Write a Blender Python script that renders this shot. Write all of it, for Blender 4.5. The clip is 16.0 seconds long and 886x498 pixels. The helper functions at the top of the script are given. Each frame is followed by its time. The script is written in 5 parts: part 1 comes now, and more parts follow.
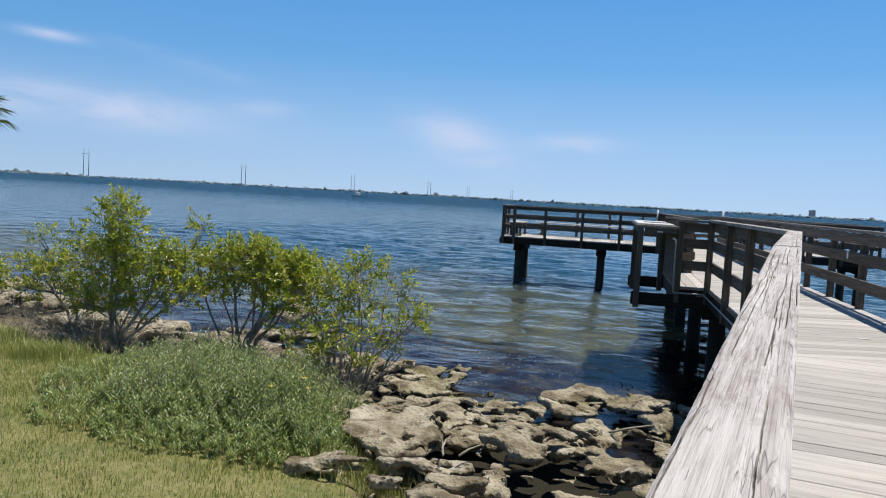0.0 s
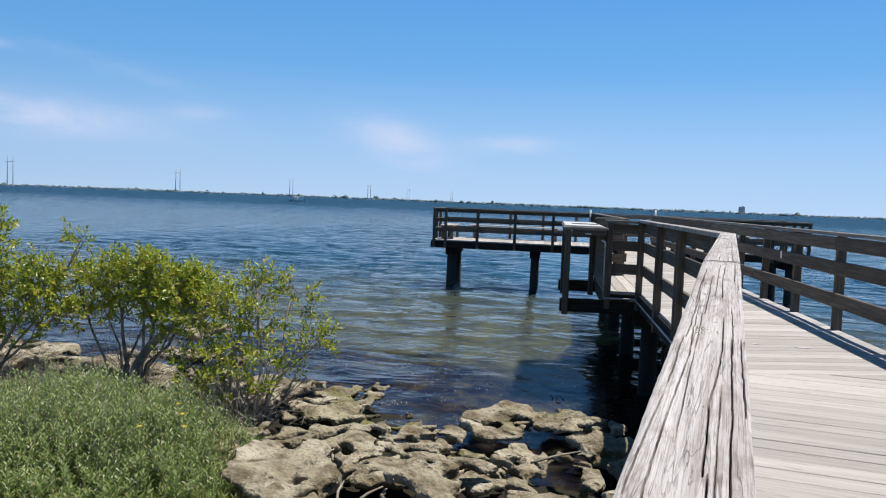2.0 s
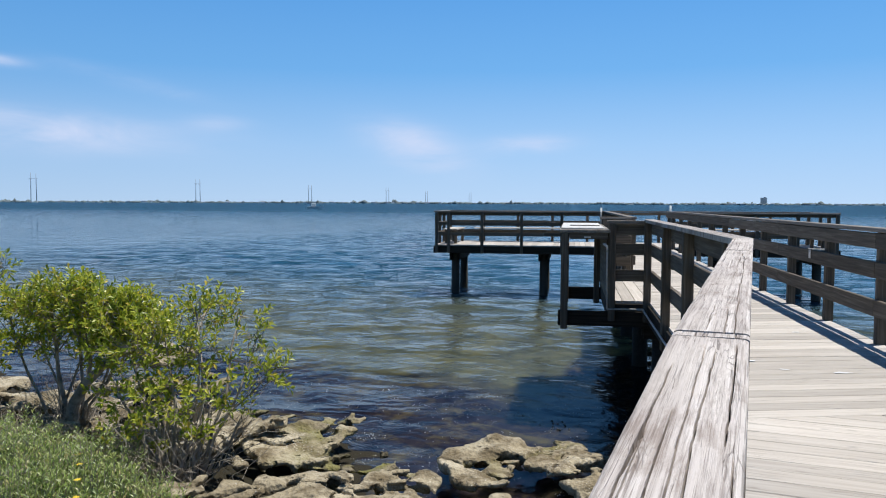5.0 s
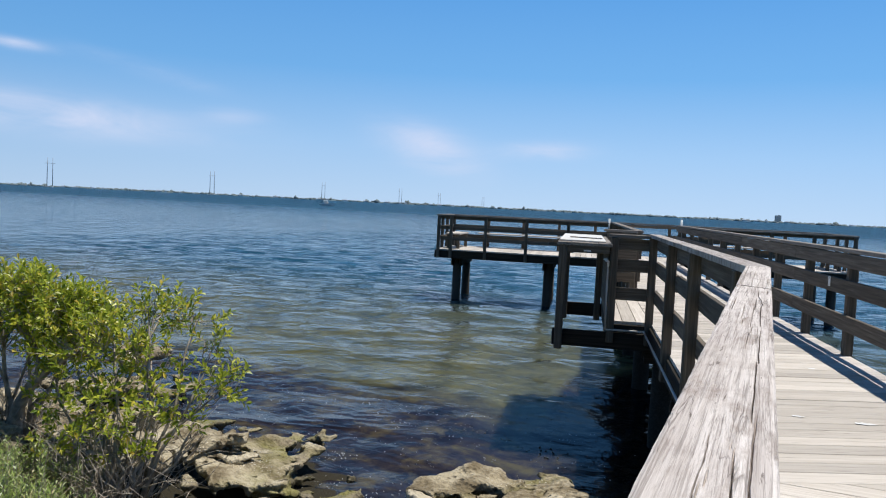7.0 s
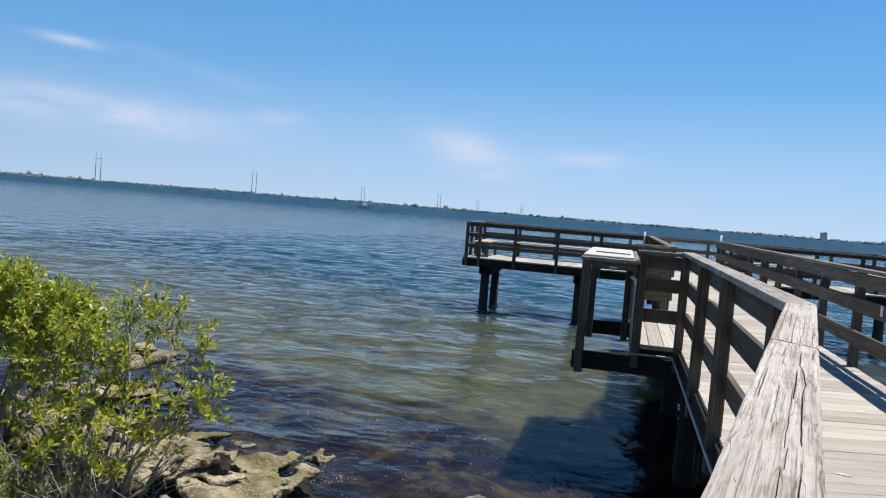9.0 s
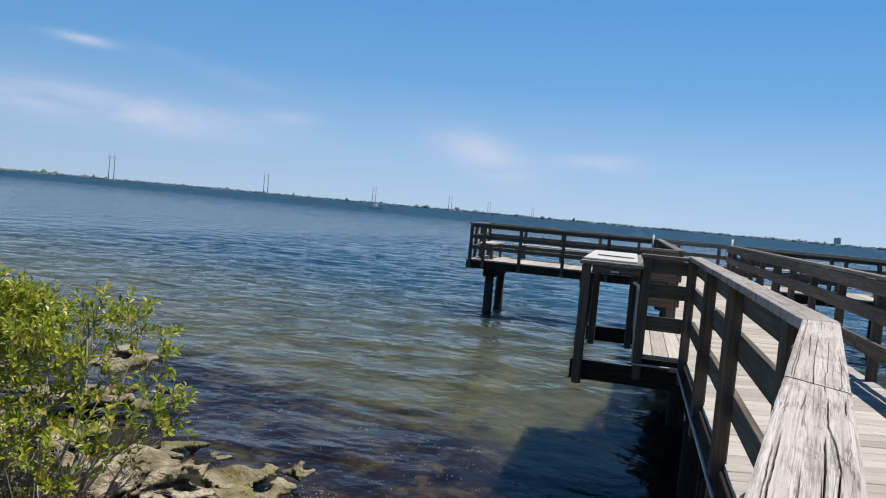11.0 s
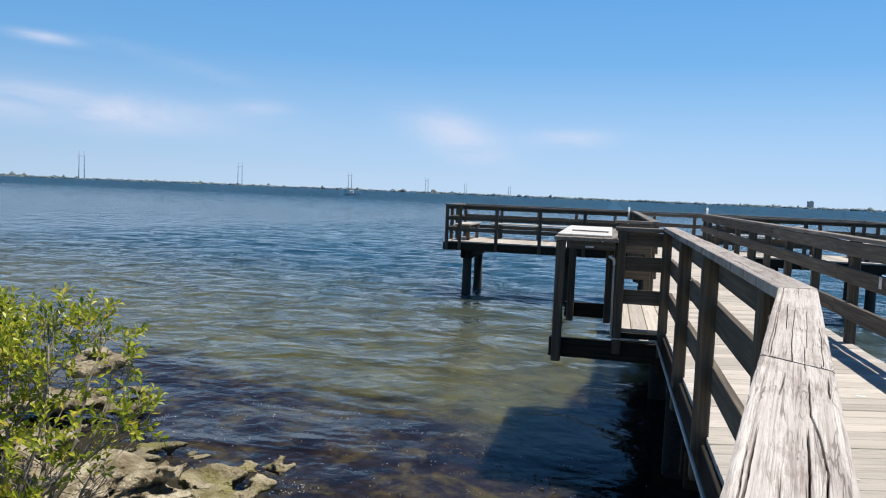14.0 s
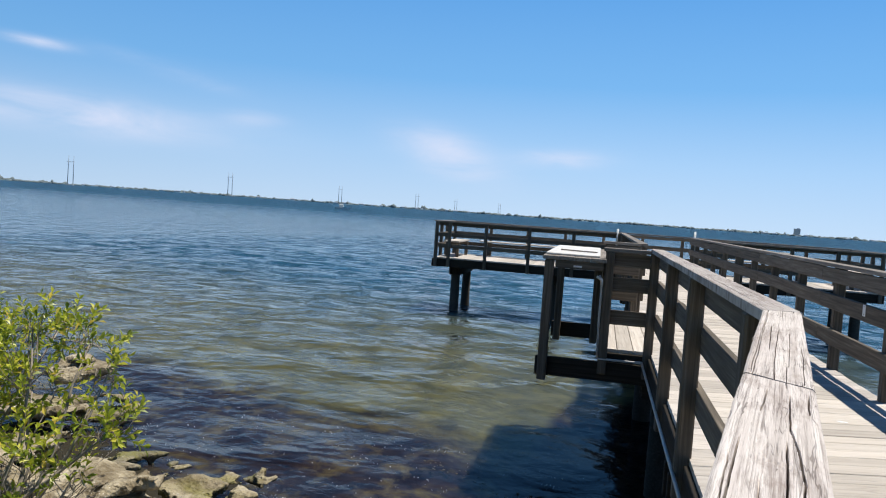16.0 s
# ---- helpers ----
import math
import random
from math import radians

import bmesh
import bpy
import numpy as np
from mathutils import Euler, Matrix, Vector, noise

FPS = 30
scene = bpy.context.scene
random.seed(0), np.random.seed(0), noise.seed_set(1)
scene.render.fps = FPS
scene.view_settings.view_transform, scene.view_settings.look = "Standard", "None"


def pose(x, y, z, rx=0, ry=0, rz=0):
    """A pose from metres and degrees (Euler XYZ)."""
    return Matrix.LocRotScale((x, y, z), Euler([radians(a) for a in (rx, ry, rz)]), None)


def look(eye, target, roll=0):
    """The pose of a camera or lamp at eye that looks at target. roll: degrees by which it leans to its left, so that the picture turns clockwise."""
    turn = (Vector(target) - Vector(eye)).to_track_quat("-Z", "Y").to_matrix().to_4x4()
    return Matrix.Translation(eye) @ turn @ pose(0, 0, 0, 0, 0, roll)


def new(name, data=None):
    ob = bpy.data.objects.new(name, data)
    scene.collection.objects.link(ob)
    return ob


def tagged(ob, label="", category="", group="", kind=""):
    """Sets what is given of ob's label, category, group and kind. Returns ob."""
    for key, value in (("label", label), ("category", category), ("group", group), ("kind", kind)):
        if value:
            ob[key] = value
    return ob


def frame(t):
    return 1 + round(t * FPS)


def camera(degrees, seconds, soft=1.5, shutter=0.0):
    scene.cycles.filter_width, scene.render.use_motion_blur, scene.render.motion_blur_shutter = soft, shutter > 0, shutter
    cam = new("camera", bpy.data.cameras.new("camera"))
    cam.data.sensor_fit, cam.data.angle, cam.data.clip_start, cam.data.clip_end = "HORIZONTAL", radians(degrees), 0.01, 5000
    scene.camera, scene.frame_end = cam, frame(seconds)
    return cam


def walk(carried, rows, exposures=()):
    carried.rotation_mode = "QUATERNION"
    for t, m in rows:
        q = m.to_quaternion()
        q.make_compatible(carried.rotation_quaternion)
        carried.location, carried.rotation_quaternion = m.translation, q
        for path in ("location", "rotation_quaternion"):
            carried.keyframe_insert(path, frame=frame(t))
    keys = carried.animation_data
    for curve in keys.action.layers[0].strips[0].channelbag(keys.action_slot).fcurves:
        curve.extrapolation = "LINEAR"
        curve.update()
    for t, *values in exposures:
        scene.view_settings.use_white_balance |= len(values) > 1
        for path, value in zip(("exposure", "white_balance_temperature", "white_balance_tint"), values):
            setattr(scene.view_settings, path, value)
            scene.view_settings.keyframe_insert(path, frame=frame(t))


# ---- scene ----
cam = camera(60.0, 16.0, soft=1.1)
PATH = [
    (0, (-0.012, -0.167, 1.196), (-0.852, 1.643, 1.059), 3.25),
    (0.5, (-0.008, 0.091, 1.193), (-0.799, 1.922, 1.050), 2.75),
    (1, (-0.025, 0.354, 1.203), (-0.782, 2.200, 1.070), 3.35),
    (1.5, (-0.035, 0.587, 1.219), (-0.762, 2.446, 1.108), 2.95),
    (2, (-0.035, 0.798, 1.224), (-0.735, 2.667, 1.101), 2.25),
    (2.5, (-0.016, 1.008, 1.214), (-0.758, 2.861, 1.093), 1.85),
    (3, (0.004, 1.208, 1.223), (-0.776, 3.045, 1.084), 3.15),
    (3.5, (0.006, 1.423, 1.228), (-0.766, 3.265, 1.114), 1.75),
    (4, (0.001, 1.705, 1.244), (-0.731, 3.563, 1.138), 0.75),
    (6.5, (-0.003, 2.739, 1.274), (-0.807, 4.565, 1.137), -0.05),
    (7, (-0.027, 2.955, 1.288), (-0.802, 4.795, 1.175), 2.85),
    (7.5, (-0.054, 3.147, 1.330), (-0.804, 4.996, 1.196), 4.85),
    (8, (-0.057, 3.288, 1.315), (-0.817, 5.134, 1.195), 3.45),
    (8.5, (-0.052, 3.469, 1.322), (-0.879, 5.286, 1.208), 3.55),
    (9, (-0.039, 3.628, 1.330), (-0.903, 5.429, 1.225), 4.65),
    (9.5, (-0.028, 3.765, 1.317), (-0.893, 5.566, 1.227), 3.95),
    (12, (-0.089, 4.324, 1.324), (-0.969, 6.115, 1.202), 6.55),
    (12.5, (-0.082, 4.333, 1.317), (-0.905, 6.150, 1.171), 6.95),
    (13, (-0.076, 4.337, 1.326), (-0.862, 6.169, 1.172), 6.55),
    (13.5, (-0.072, 4.332, 1.308), (-0.887, 6.151, 1.147), 5.55),
    (14, (-0.068, 4.342, 1.320), (-0.905, 6.153, 1.175), 2.35),
    (14.5, (-0.067, 4.343, 1.317), (-0.890, 6.159, 1.163), 3.25),
    (15, (-0.069, 4.336, 1.315), (-0.890, 6.153, 1.167), 4.55),
    (15.5, (-0.065, 4.313, 1.307), (-0.874, 6.137, 1.185), 3.95),
    (16, (-0.064, 4.321, 1.311), (-0.877, 6.145, 1.211), 4.05),
]
EXPOSURES = [(0, -0.06, 6300, 10), (3.5, 0.03, 6260, 10), (7, 0.03, 6420, 10), (9.5, 0.03, 6530, 10), (12, -0.2, 6560, 10), (13, -0.08, 6600, 10), (14, 0.08, 6650, 10), (16, 0.13, 6650, 10)]
walk(cam, [(t, look(eye, target, roll)) for t, eye, target, roll in PATH], EXPOSURES)


# ---- light ----
BEND = 12.5                       # the outer pier turns left by this
SUN_LOCAL = Vector((0.27, 0.15, 1.0))
TO_SUN = (Matrix.Rotation(radians(BEND), 3, "Z") @ SUN_LOCAL).normalized()
SUN_ELEV = math.asin(TO_SUN.z)
SUN_AZ = math.atan2(TO_SUN.x, TO_SUN.y)     # clockwise from +y

# azimuth, elevation, half sizes in degrees, slope, amount
WISPS = [(-50.5, 4.7, 9.0, 1.2, -0.04, 0.8), (-24.0, 4.1, 3.2, 1.4, -0.25, 0.95), (-16.0, 4.3, 3.0, 0.6, 0.05, 0.6),
         (-52.4, 9.0, 1.9, 0.35, -0.05, 0.6), (-38.4, 5.6, 2.0, 0.5, 0.0, 0.4), (-44.0, 8.2, 4.0, 0.5, -0.2, 0.3)]

world = bpy.data.worlds.new("sky")
scene.world = world
world.use_nodes = True
wn, wl = world.node_tree.nodes, world.node_tree.links
wn.clear()
w_out = wn.new("ShaderNodeOutputWorld")
w_bg = wn.new("ShaderNodeBackground")
w_sky = wn.new("ShaderNodeTexSky")
w_sky.sky_type = "NISHITA"
w_sky.sun_disc = False
w_sky.sun_elevation = SUN_ELEV
w_sky.sun_rotation = SUN_AZ
w_sky.air_density, w_sky.dust_density, w_sky.ozone_density = 1.0, 0.1, 3.0
SKY_STRENGTH = 0.085
w_bg.inputs["Strength"].default_value = SKY_STRENGTH


def sky_node(kind, **values):
    nd = wn.new(kind)
    for key, val in values.items():
        nd.inputs[key].default_value = val
    return nd


def sky_math(op, a, b=0.0, c=None):
    nd = wn.new("ShaderNodeMath")
    nd.operation = op
    for sock, val in zip(nd.inputs, (a, b, c)):
        if val is None:
            continue
        if isinstance(val, (int, float)):
            sock.default_value = val
        else:
            wl.new(val, sock)
    return nd.outputs[0]


# clear blue air, paler towards the horizon, with a few thin wisps of high cloud
w_tint = wn.new("ShaderNodeMix")
w_tint.data_type, w_tint.blend_type = "RGBA", "MULTIPLY"
w_tint.inputs[0].default_value = 1.0
w_tint.inputs[7].default_value = (0.21, 0.26, 0.315, 1)
wl.new(w_sky.outputs[0], w_tint.inputs[6])
w_tc = wn.new("ShaderNodeTexCoord")
w_sep = wn.new("ShaderNodeSeparateXYZ")
wl.new(w_tc.outputs["Generated"], w_sep.inputs[0])
w_az = sky_math("MULTIPLY", sky_math("ARCTAN2", w_sep.outputs[0], w_sep.outputs[1]), 57.3)
w_el = sky_math("MULTIPLY", sky_math("ARCSINE", w_sep.outputs[2]), 57.3)
w_ramp = wn.new("ShaderNodeValToRGB")
for k, (p, c) in enumerate(((0.0, (0.50, 0.68, 0.90)), (0.14, (0.37, 0.60, 0.90)), (0.32, (0.18, 0.45, 0.84)), (0.62, (0.088, 0.32, 0.75)), (1.0, (0.060, 0.25, 0.66)))):
    el = w_ramp.color_ramp.elements[k] if k < 2 else w_ramp.color_ramp.elements.new(p)
    el.position, el.color = p, (*[x / SKY_STRENGTH for x in c], 1)
wl.new(sky_math("DIVIDE", w_el, 30.0), w_ramp.inputs[0])
w_fade = wn.new("ShaderNodeMapRange")
w_fade.interpolation_type = "SMOOTHSTEP"
for k, val in enumerate((22.0, 60.0, 1.0, 0.0)):
    w_fade.inputs[k + 1].default_value = val
wl.new(w_el, w_fade.inputs[0])
w_air = wn.new("ShaderNodeMix")
w_air.data_type = "RGBA"
wl.new(w_fade.outputs[0], w_air.inputs[0])
wl.new(w_tint.outputs[2], w_air.inputs[6])
wl.new(w_ramp.outputs[0], w_air.inputs[7])
w_map = sky_node("ShaderNodeMapping", Scale=(3.0, 3.0, 11.0))
wl.new(w_tc.outputs["Generated"], w_map.inputs[0])
w_noise = sky_node("ShaderNodeTexNoise", Scale=2.6, Detail=5.0, Roughness=0.55, Distortion=0.6)
wl.new(w_map.outputs[0], w_noise.inputs[0])
# the air is a little deeper blue away from the sun's side
w_side = sky_math("MULTIPLY_ADD", sky_math("COSINE", sky_math("DIVIDE", sky_math("SUBTRACT", w_az, 10.0), 57.3)), 0.2, 0.8)
w_deep = wn.new("ShaderNodeMix")
w_deep.data_type, w_deep.blend_type = "RGBA", "MULTIPLY"
w_deep.inputs[0].default_value = 1.0
wl.new(w_air.outputs[2], w_deep.inputs[6])
wl.new(w_side, w_deep.inputs[7])
w_total = None
for az, el, wa, we, slope, amount in WISPS:
    da = sky_math("SUBTRACT", w_az, az)
    de = sky_math("SUBTRACT", sky_math("SUBTRACT", w_el, el), sky_math("MULTIPLY", da, slope))
    g = sky_math("ADD", sky_math("POWER", sky_math("DIVIDE", da, wa), 2.0), sky_math("POWER", sky_math("DIVIDE", de, we), 2.0))
    g = sky_math("MULTIPLY", sky_math("EXPONENT", sky_math("MULTIPLY", g, -1.0)), amount)
    w_total = g if w_total is None else sky_math("ADD", w_total, g)
w_soft = sky_math("MULTIPLY", w_total, sky_math("MULTIPLY_ADD", w_noise.outputs["Fac"], 2.6, -0.65))
w_clamp = wn.new("ShaderNodeClamp")
w_clamp.inputs["Max"].default_value = 0.8
wl.new(w_soft, w_clamp.inputs[0])
w_cloud = wn.new("ShaderNodeMix")
w_cloud.data_type = "RGBA"
w_cloud.inputs[7].default_value = (0.66 / SKY_STRENGTH, 0.72 / SKY_STRENGTH, 0.90 / SKY_STRENGTH, 1)
wl.new(w_clamp.outputs[0], w_cloud.inputs[0])
wl.new(w_deep.outputs[2], w_cloud.inputs[6])
wl.new(w_cloud.outputs[2], w_bg.inputs["Color"])
wl.new(w_bg.outputs[0], w_out.inputs[0])

sun_data = bpy.data.lights.new("sun", "SUN")
sun_data.energy, sun_data.angle, sun_data.color = 5.0, radians(0.53), (1.0, 0.94, 0.84)
sun = new("sun", sun_data)
sun.matrix_world = look(TO_SUN * 50, (0, 0, 0))


# ---- materials ----
class Mat:
    """A node material with short helpers."""

    def __init__(self, name, rough=0.8, spec=0.3):
        self.m = bpy.data.materials.new(name)
        self.m.use_nodes = True
        self.n, self.l = self.m.node_tree.nodes, self.m.node_tree.links
        self.b = self.n["Principled BSDF"]
        self.b.inputs["Roughness"].default_value = rough
        self.b.inputs["Specular IOR Level"].default_value = spec

    def coords(self, scale=(1, 1, 1), kind="Object", shift=True):
        tc = self.n.new("ShaderNodeTexCoord")
        mp = self.n.new("ShaderNodeMapping")
        mp.inputs["Scale"].default_value = scale
        self.l.new(tc.outputs[kind], mp.inputs["Vector"])
        if shift:
            oi = self.n.new("ShaderNodeObjectInfo")
            mul = self.n.new("ShaderNodeMath")
            mul.operation = "MULTIPLY"
            mul.inputs[1].default_value = 91.7
            self.l.new(oi.outputs["Random"], mul.inputs[0])
            self.l.new(mul.outputs[0], mp.inputs["Location"])
        return mp.outputs[0]

    def noise(self, vec, scale=5.0, detail=4.0, rough=0.55, dist=0.0):
        t = self.n.new("ShaderNodeTexNoise")
        t.inputs["Scale"].default_value = scale
        t.inputs["Detail"].default_value = detail
        t.inputs["Roughness"].default_value = rough
        t.inputs["Distortion"].default_value = dist
        self.l.new(vec, t.inputs["Vector"])
        return t.outputs["Fac"]

    def voronoi(self, vec, scale=5.0, feature="F1"):
        t = self.n.new("ShaderNodeTexVoronoi")
        t.feature = feature
        t.inputs["Scale"].default_value = scale
        self.l.new(vec, t.inputs["Vector"])
        return t.outputs["Distance"]

    def ramp(self, fac, *stops):
        r = self.n.new("ShaderNodeValToRGB")
        e = r.color_ramp.elements
        while len(e) < len(stops):
            e.new(0.5)
        for k, (p, c) in enumerate(stops):
            e[k].position = p
            c = (c, c, c) if isinstance(c, (int, float)) else c
            e[k].color = (*c, 1)
        self.l.new(fac, r.inputs[0])
        return r.outputs[0]

    def mix(self, fac, a, b, mode="MIX"):
        x = self.n.new("ShaderNodeMix")
        x.data_type = "RGBA"
        x.blend_type = mode
        for sock, val in ((x.inputs[0], fac), (x.inputs[6], a), (x.inputs[7], b)):
            if isinstance(val, (int, float)):
                sock.default_value = val if sock.type == "VALUE" else (val, val, val, 1)
            elif isinstance(val, tuple):
                sock.default_value = (*val, 1)
            else:
                self.l.new(val, sock)
        return x.outputs[2]

    def math(self, op, a, b=0.0):
        x = self.n.new("ShaderNodeMath")
        x.operation = op
        for sock, val in zip(x.inputs, (a, b)):
            if isinstance(val, (int, float)):
                sock.default_value = val
            else:
                self.l.new(val, sock)
        return x.outputs[0]

    def maprange(self, v, a, b, c=0.0, d=1.0, smooth=False):
        x = self.n.new("ShaderNodeMapRange")
        if smooth:
            x.interpolation_type = "SMOOTHSTEP"
        for k, val in enumerate((a, b, c, d)):
            x.inputs[k + 1].default_value = val
        self.l.new(v, x.inputs[0])
        return x.outputs[0]

    def sep(self, vec):
        x = self.n.new("ShaderNodeSeparateXYZ")
        self.l.new(vec, x.inputs[0])
        return x.outputs

    def bump(self, height, strength=0.4, distance=0.01, after=None):
        x = self.n.new("ShaderNodeBump")
        x.inputs["Strength"].default_value = strength
        x.inputs["Distance"].default_value = distance
        self.l.new(height, x.inputs["Height"])
        if after is not None:
            self.l.new(after, x.inputs["Normal"])
        self.l.new(x.outputs[0], self.b.inputs["Normal"])
        return x.outputs[0]

    def color(self, c):
        if isinstance(c, tuple):
            self.b.inputs["Base Color"].default_value = (*c, 1)
        else:
            self.l.new(c, self.b.inputs["Base Color"])
        return self

    def random(self, kind="Object"):
        if kind == "Object":
            return self.n.new("ShaderNodeObjectInfo").outputs["Random"]
        return self.n.new("ShaderNodeNewGeometry").outputs["Random Per Island"]


def wood(name, dark, mid, light, grain=1.0, blotch=0.35, splits=0.0, stain=None):
    """Weathered lumber; the grain runs along the object's y axis."""
    m = Mat(name, 0.85, 0.25)
    v = m.coords((1, 1, 1))
    lo = m.coords((26, 0.9, 26))
    fine = m.coords((150, 2.2, 150))
    g1 = m.noise(lo, 1.6, 5, 0.6, 0.5)
    g2 = m.noise(fine, 1.0, 4, 0.65, 0.2)
    c = m.ramp(g1, (0.25, dark), (0.5, mid), (0.72, light))
    c = m.mix(m.ramp(g2, (0.3, 0.0), (0.62, 1.0)), m.mix(0.45, c, dark), c)
    st = m.noise(v, 3.2, 4, 0.6)
    c = m.mix(m.ramp(st, (0.35, 0.0), (0.7, blotch)), c, m.mix(0.5, c, mid))
    if stain:
        c = m.mix(m.ramp(m.noise(v, 5.5, 5, 0.65), (0.52, 0.0), (0.70, 0.55)), c, stain)
    h = m.math("ADD", m.math("MULTIPLY", g1, 0.6 * grain), m.math("MULTIPLY", g2, 0.5 * grain))
    if splits:
        edge = m.voronoi(m.coords((46, 2.0, 46)), 1.0, "DISTANCE_TO_EDGE")
        where = m.ramp(m.noise(m.coords((14, 1.1, 14)), 1.3, 3), (0.46, 0.0), (0.58, 1.0))
        line = m.math("MULTIPLY", m.ramp(edge, (0.02, 1.0), (0.06, 0.0)), where)
        c = m.mix(m.math("MULTIPLY", line, splits), c, (0.035, 0.03, 0.026))
        h = m.math("SUBTRACT", h, m.math("MULTIPLY", line, 1.4 * splits))
    tone = m.maprange(m.random(), 0, 1, 0.78, 1.14)
    c = m.mix(1.0, c, tone, "MULTIPLY")
    m.color(c)
    m.bump(h, 0.7, 0.004)
    return m.m


def make_cap_material(name, gain):
    """Silvered softwood, seen from a hand's width: fine straight grain, long checks, brown stains."""
    m = Mat(name, 0.85, 0.2)
    v = m.coords((1, 1, 1))
    band = m.noise(m.coords((60, 0.9, 2)), 1.0, 5, 0.65, 0.12)
    fibre = m.noise(m.coords((210, 6.5, 2)), 1.0, 6, 0.74, 0.2)
    hair = m.noise(m.coords((360, 4, 2)), 1.0, 4, 0.75)
    c = m.ramp(band, (0.30, (0.40, 0.37, 0.36)), (0.48, (0.56, 0.535, 0.53)), (0.66, (0.70, 0.685, 0.685)))
    c = m.mix(m.ramp(fibre, (0.38, 0.6), (0.50, 0.0)), c, (0.23, 0.20, 0.19))
    c = m.mix(m.ramp(hair, (0.39, 0.55), (0.47, 0.0)), c, (0.13, 0.11, 0.10))
    patch = m.noise(m.coords((22, 6.0, 2)), 1.0, 6, 0.72, 0.5)
    c = m.mix(m.ramp(patch, (0.51, 0.0), (0.65, 0.55)), c, (0.24, 0.195, 0.17))
    c = m.mix(m.ramp(m.noise(v, 2.4, 4, 0.6), (0.46, 0.0), (0.64, 0.35)), c, (0.68, 0.665, 0.65))
    fleck = m.ramp(m.noise(m.coords((120, 13, 2)), 1.0, 4, 0.6, 0.5), (0.66, 0.0), (0.70, 0.65))
    c = m.mix(fleck, c, (0.075, 0.058, 0.048))
    check = m.math("ABSOLUTE", m.math("SUBTRACT", m.noise(m.coords((46, 3.2, 2)), 1.0, 3, 0.6, 0.5), 0.5))
    where = m.ramp(m.noise(m.coords((20, 3.5, 2)), 1.0, 4, 0.6, 0.4), (0.47, 0.0), (0.60, 1.0))
    line = m.math("MULTIPLY", m.ramp(check, (0.004, 1.0), (0.016, 0.0)), where)
    c = m.mix(m.math("MULTIPLY", line, 0.55), c, (0.10, 0.082, 0.07))
    m.color(m.mix(1.0, c, (gain, gain * 0.96, gain * 0.92), "MULTIPLY"))
    h = m.math("ADD", m.math("MULTIPLY", band, 0.3), m.math("ADD", m.math("MULTIPLY", fibre, 0.7), m.math("MULTIPLY", hair, 0.5)))
    h = m.math("SUBTRACT", h, m.math("MULTIPLY", line, 0.6))
    m.bump(h, 0.65, 0.003)
    return m.m


M_CAP = make_cap_material("weathered_cap_wood", 1.0)
M_OUTCAP = make_cap_material("browner_cap_wood", 0.72)
M_DECK = wood("weathered_deck_wood", (0.42, 0.38, 0.34), (0.535, 0.50, 0.462), (0.62, 0.59, 0.555), 0.7, 0.35, 0.25)
M_RAIL = wood("brown_rail_wood", (0.060, 0.049, 0.038), (0.135, 0.114, 0.09), (0.235, 0.205, 0.165))
M_FARCAP = wood("grey_cap_wood", (0.10, 0.088, 0.078), (0.24, 0.215, 0.19), (0.36, 0.335, 0.30))
# near-black beams; on the walkway piles it carries the shade below the deck
M_BEAM = wood("dark_beam_shade_wood", (0.012, 0.010, 0.008), (0.030, 0.025, 0.020), (0.055, 0.046, 0.036))
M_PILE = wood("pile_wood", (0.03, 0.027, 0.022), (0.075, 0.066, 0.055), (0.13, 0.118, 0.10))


def plain(name, c, rough=0.5, spec=0.4, metal=0.0, vary=0.12):
    m = Mat(name, rough, spec)
    v = m.coords((1, 1, 1))
    n = m.noise(v, 9, 4, 0.6)
    lo = tuple(x * (1 - vary * 2) for x in c)
    hi = tuple(min(1, x * (1 + vary)) for x in c)
    m.color(m.ramp(n, (0.3, lo), (0.7, hi)))
    m.b.inputs["Metallic"].default_value = metal
    return m.m


M_PIPE = plain("grey_white_pvc", (0.50, 0.50, 0.49), 0.4)
M_BOARD = plain("white_cutting_board", (0.70, 0.68, 0.64), 0.5)
M_WHITE = plain("white_paint", (0.75, 0.76, 0.76), 0.45)
M_DARKMETAL = plain("dark_steel", (0.06, 0.06, 0.065), 0.5, 0.5, 0.6)


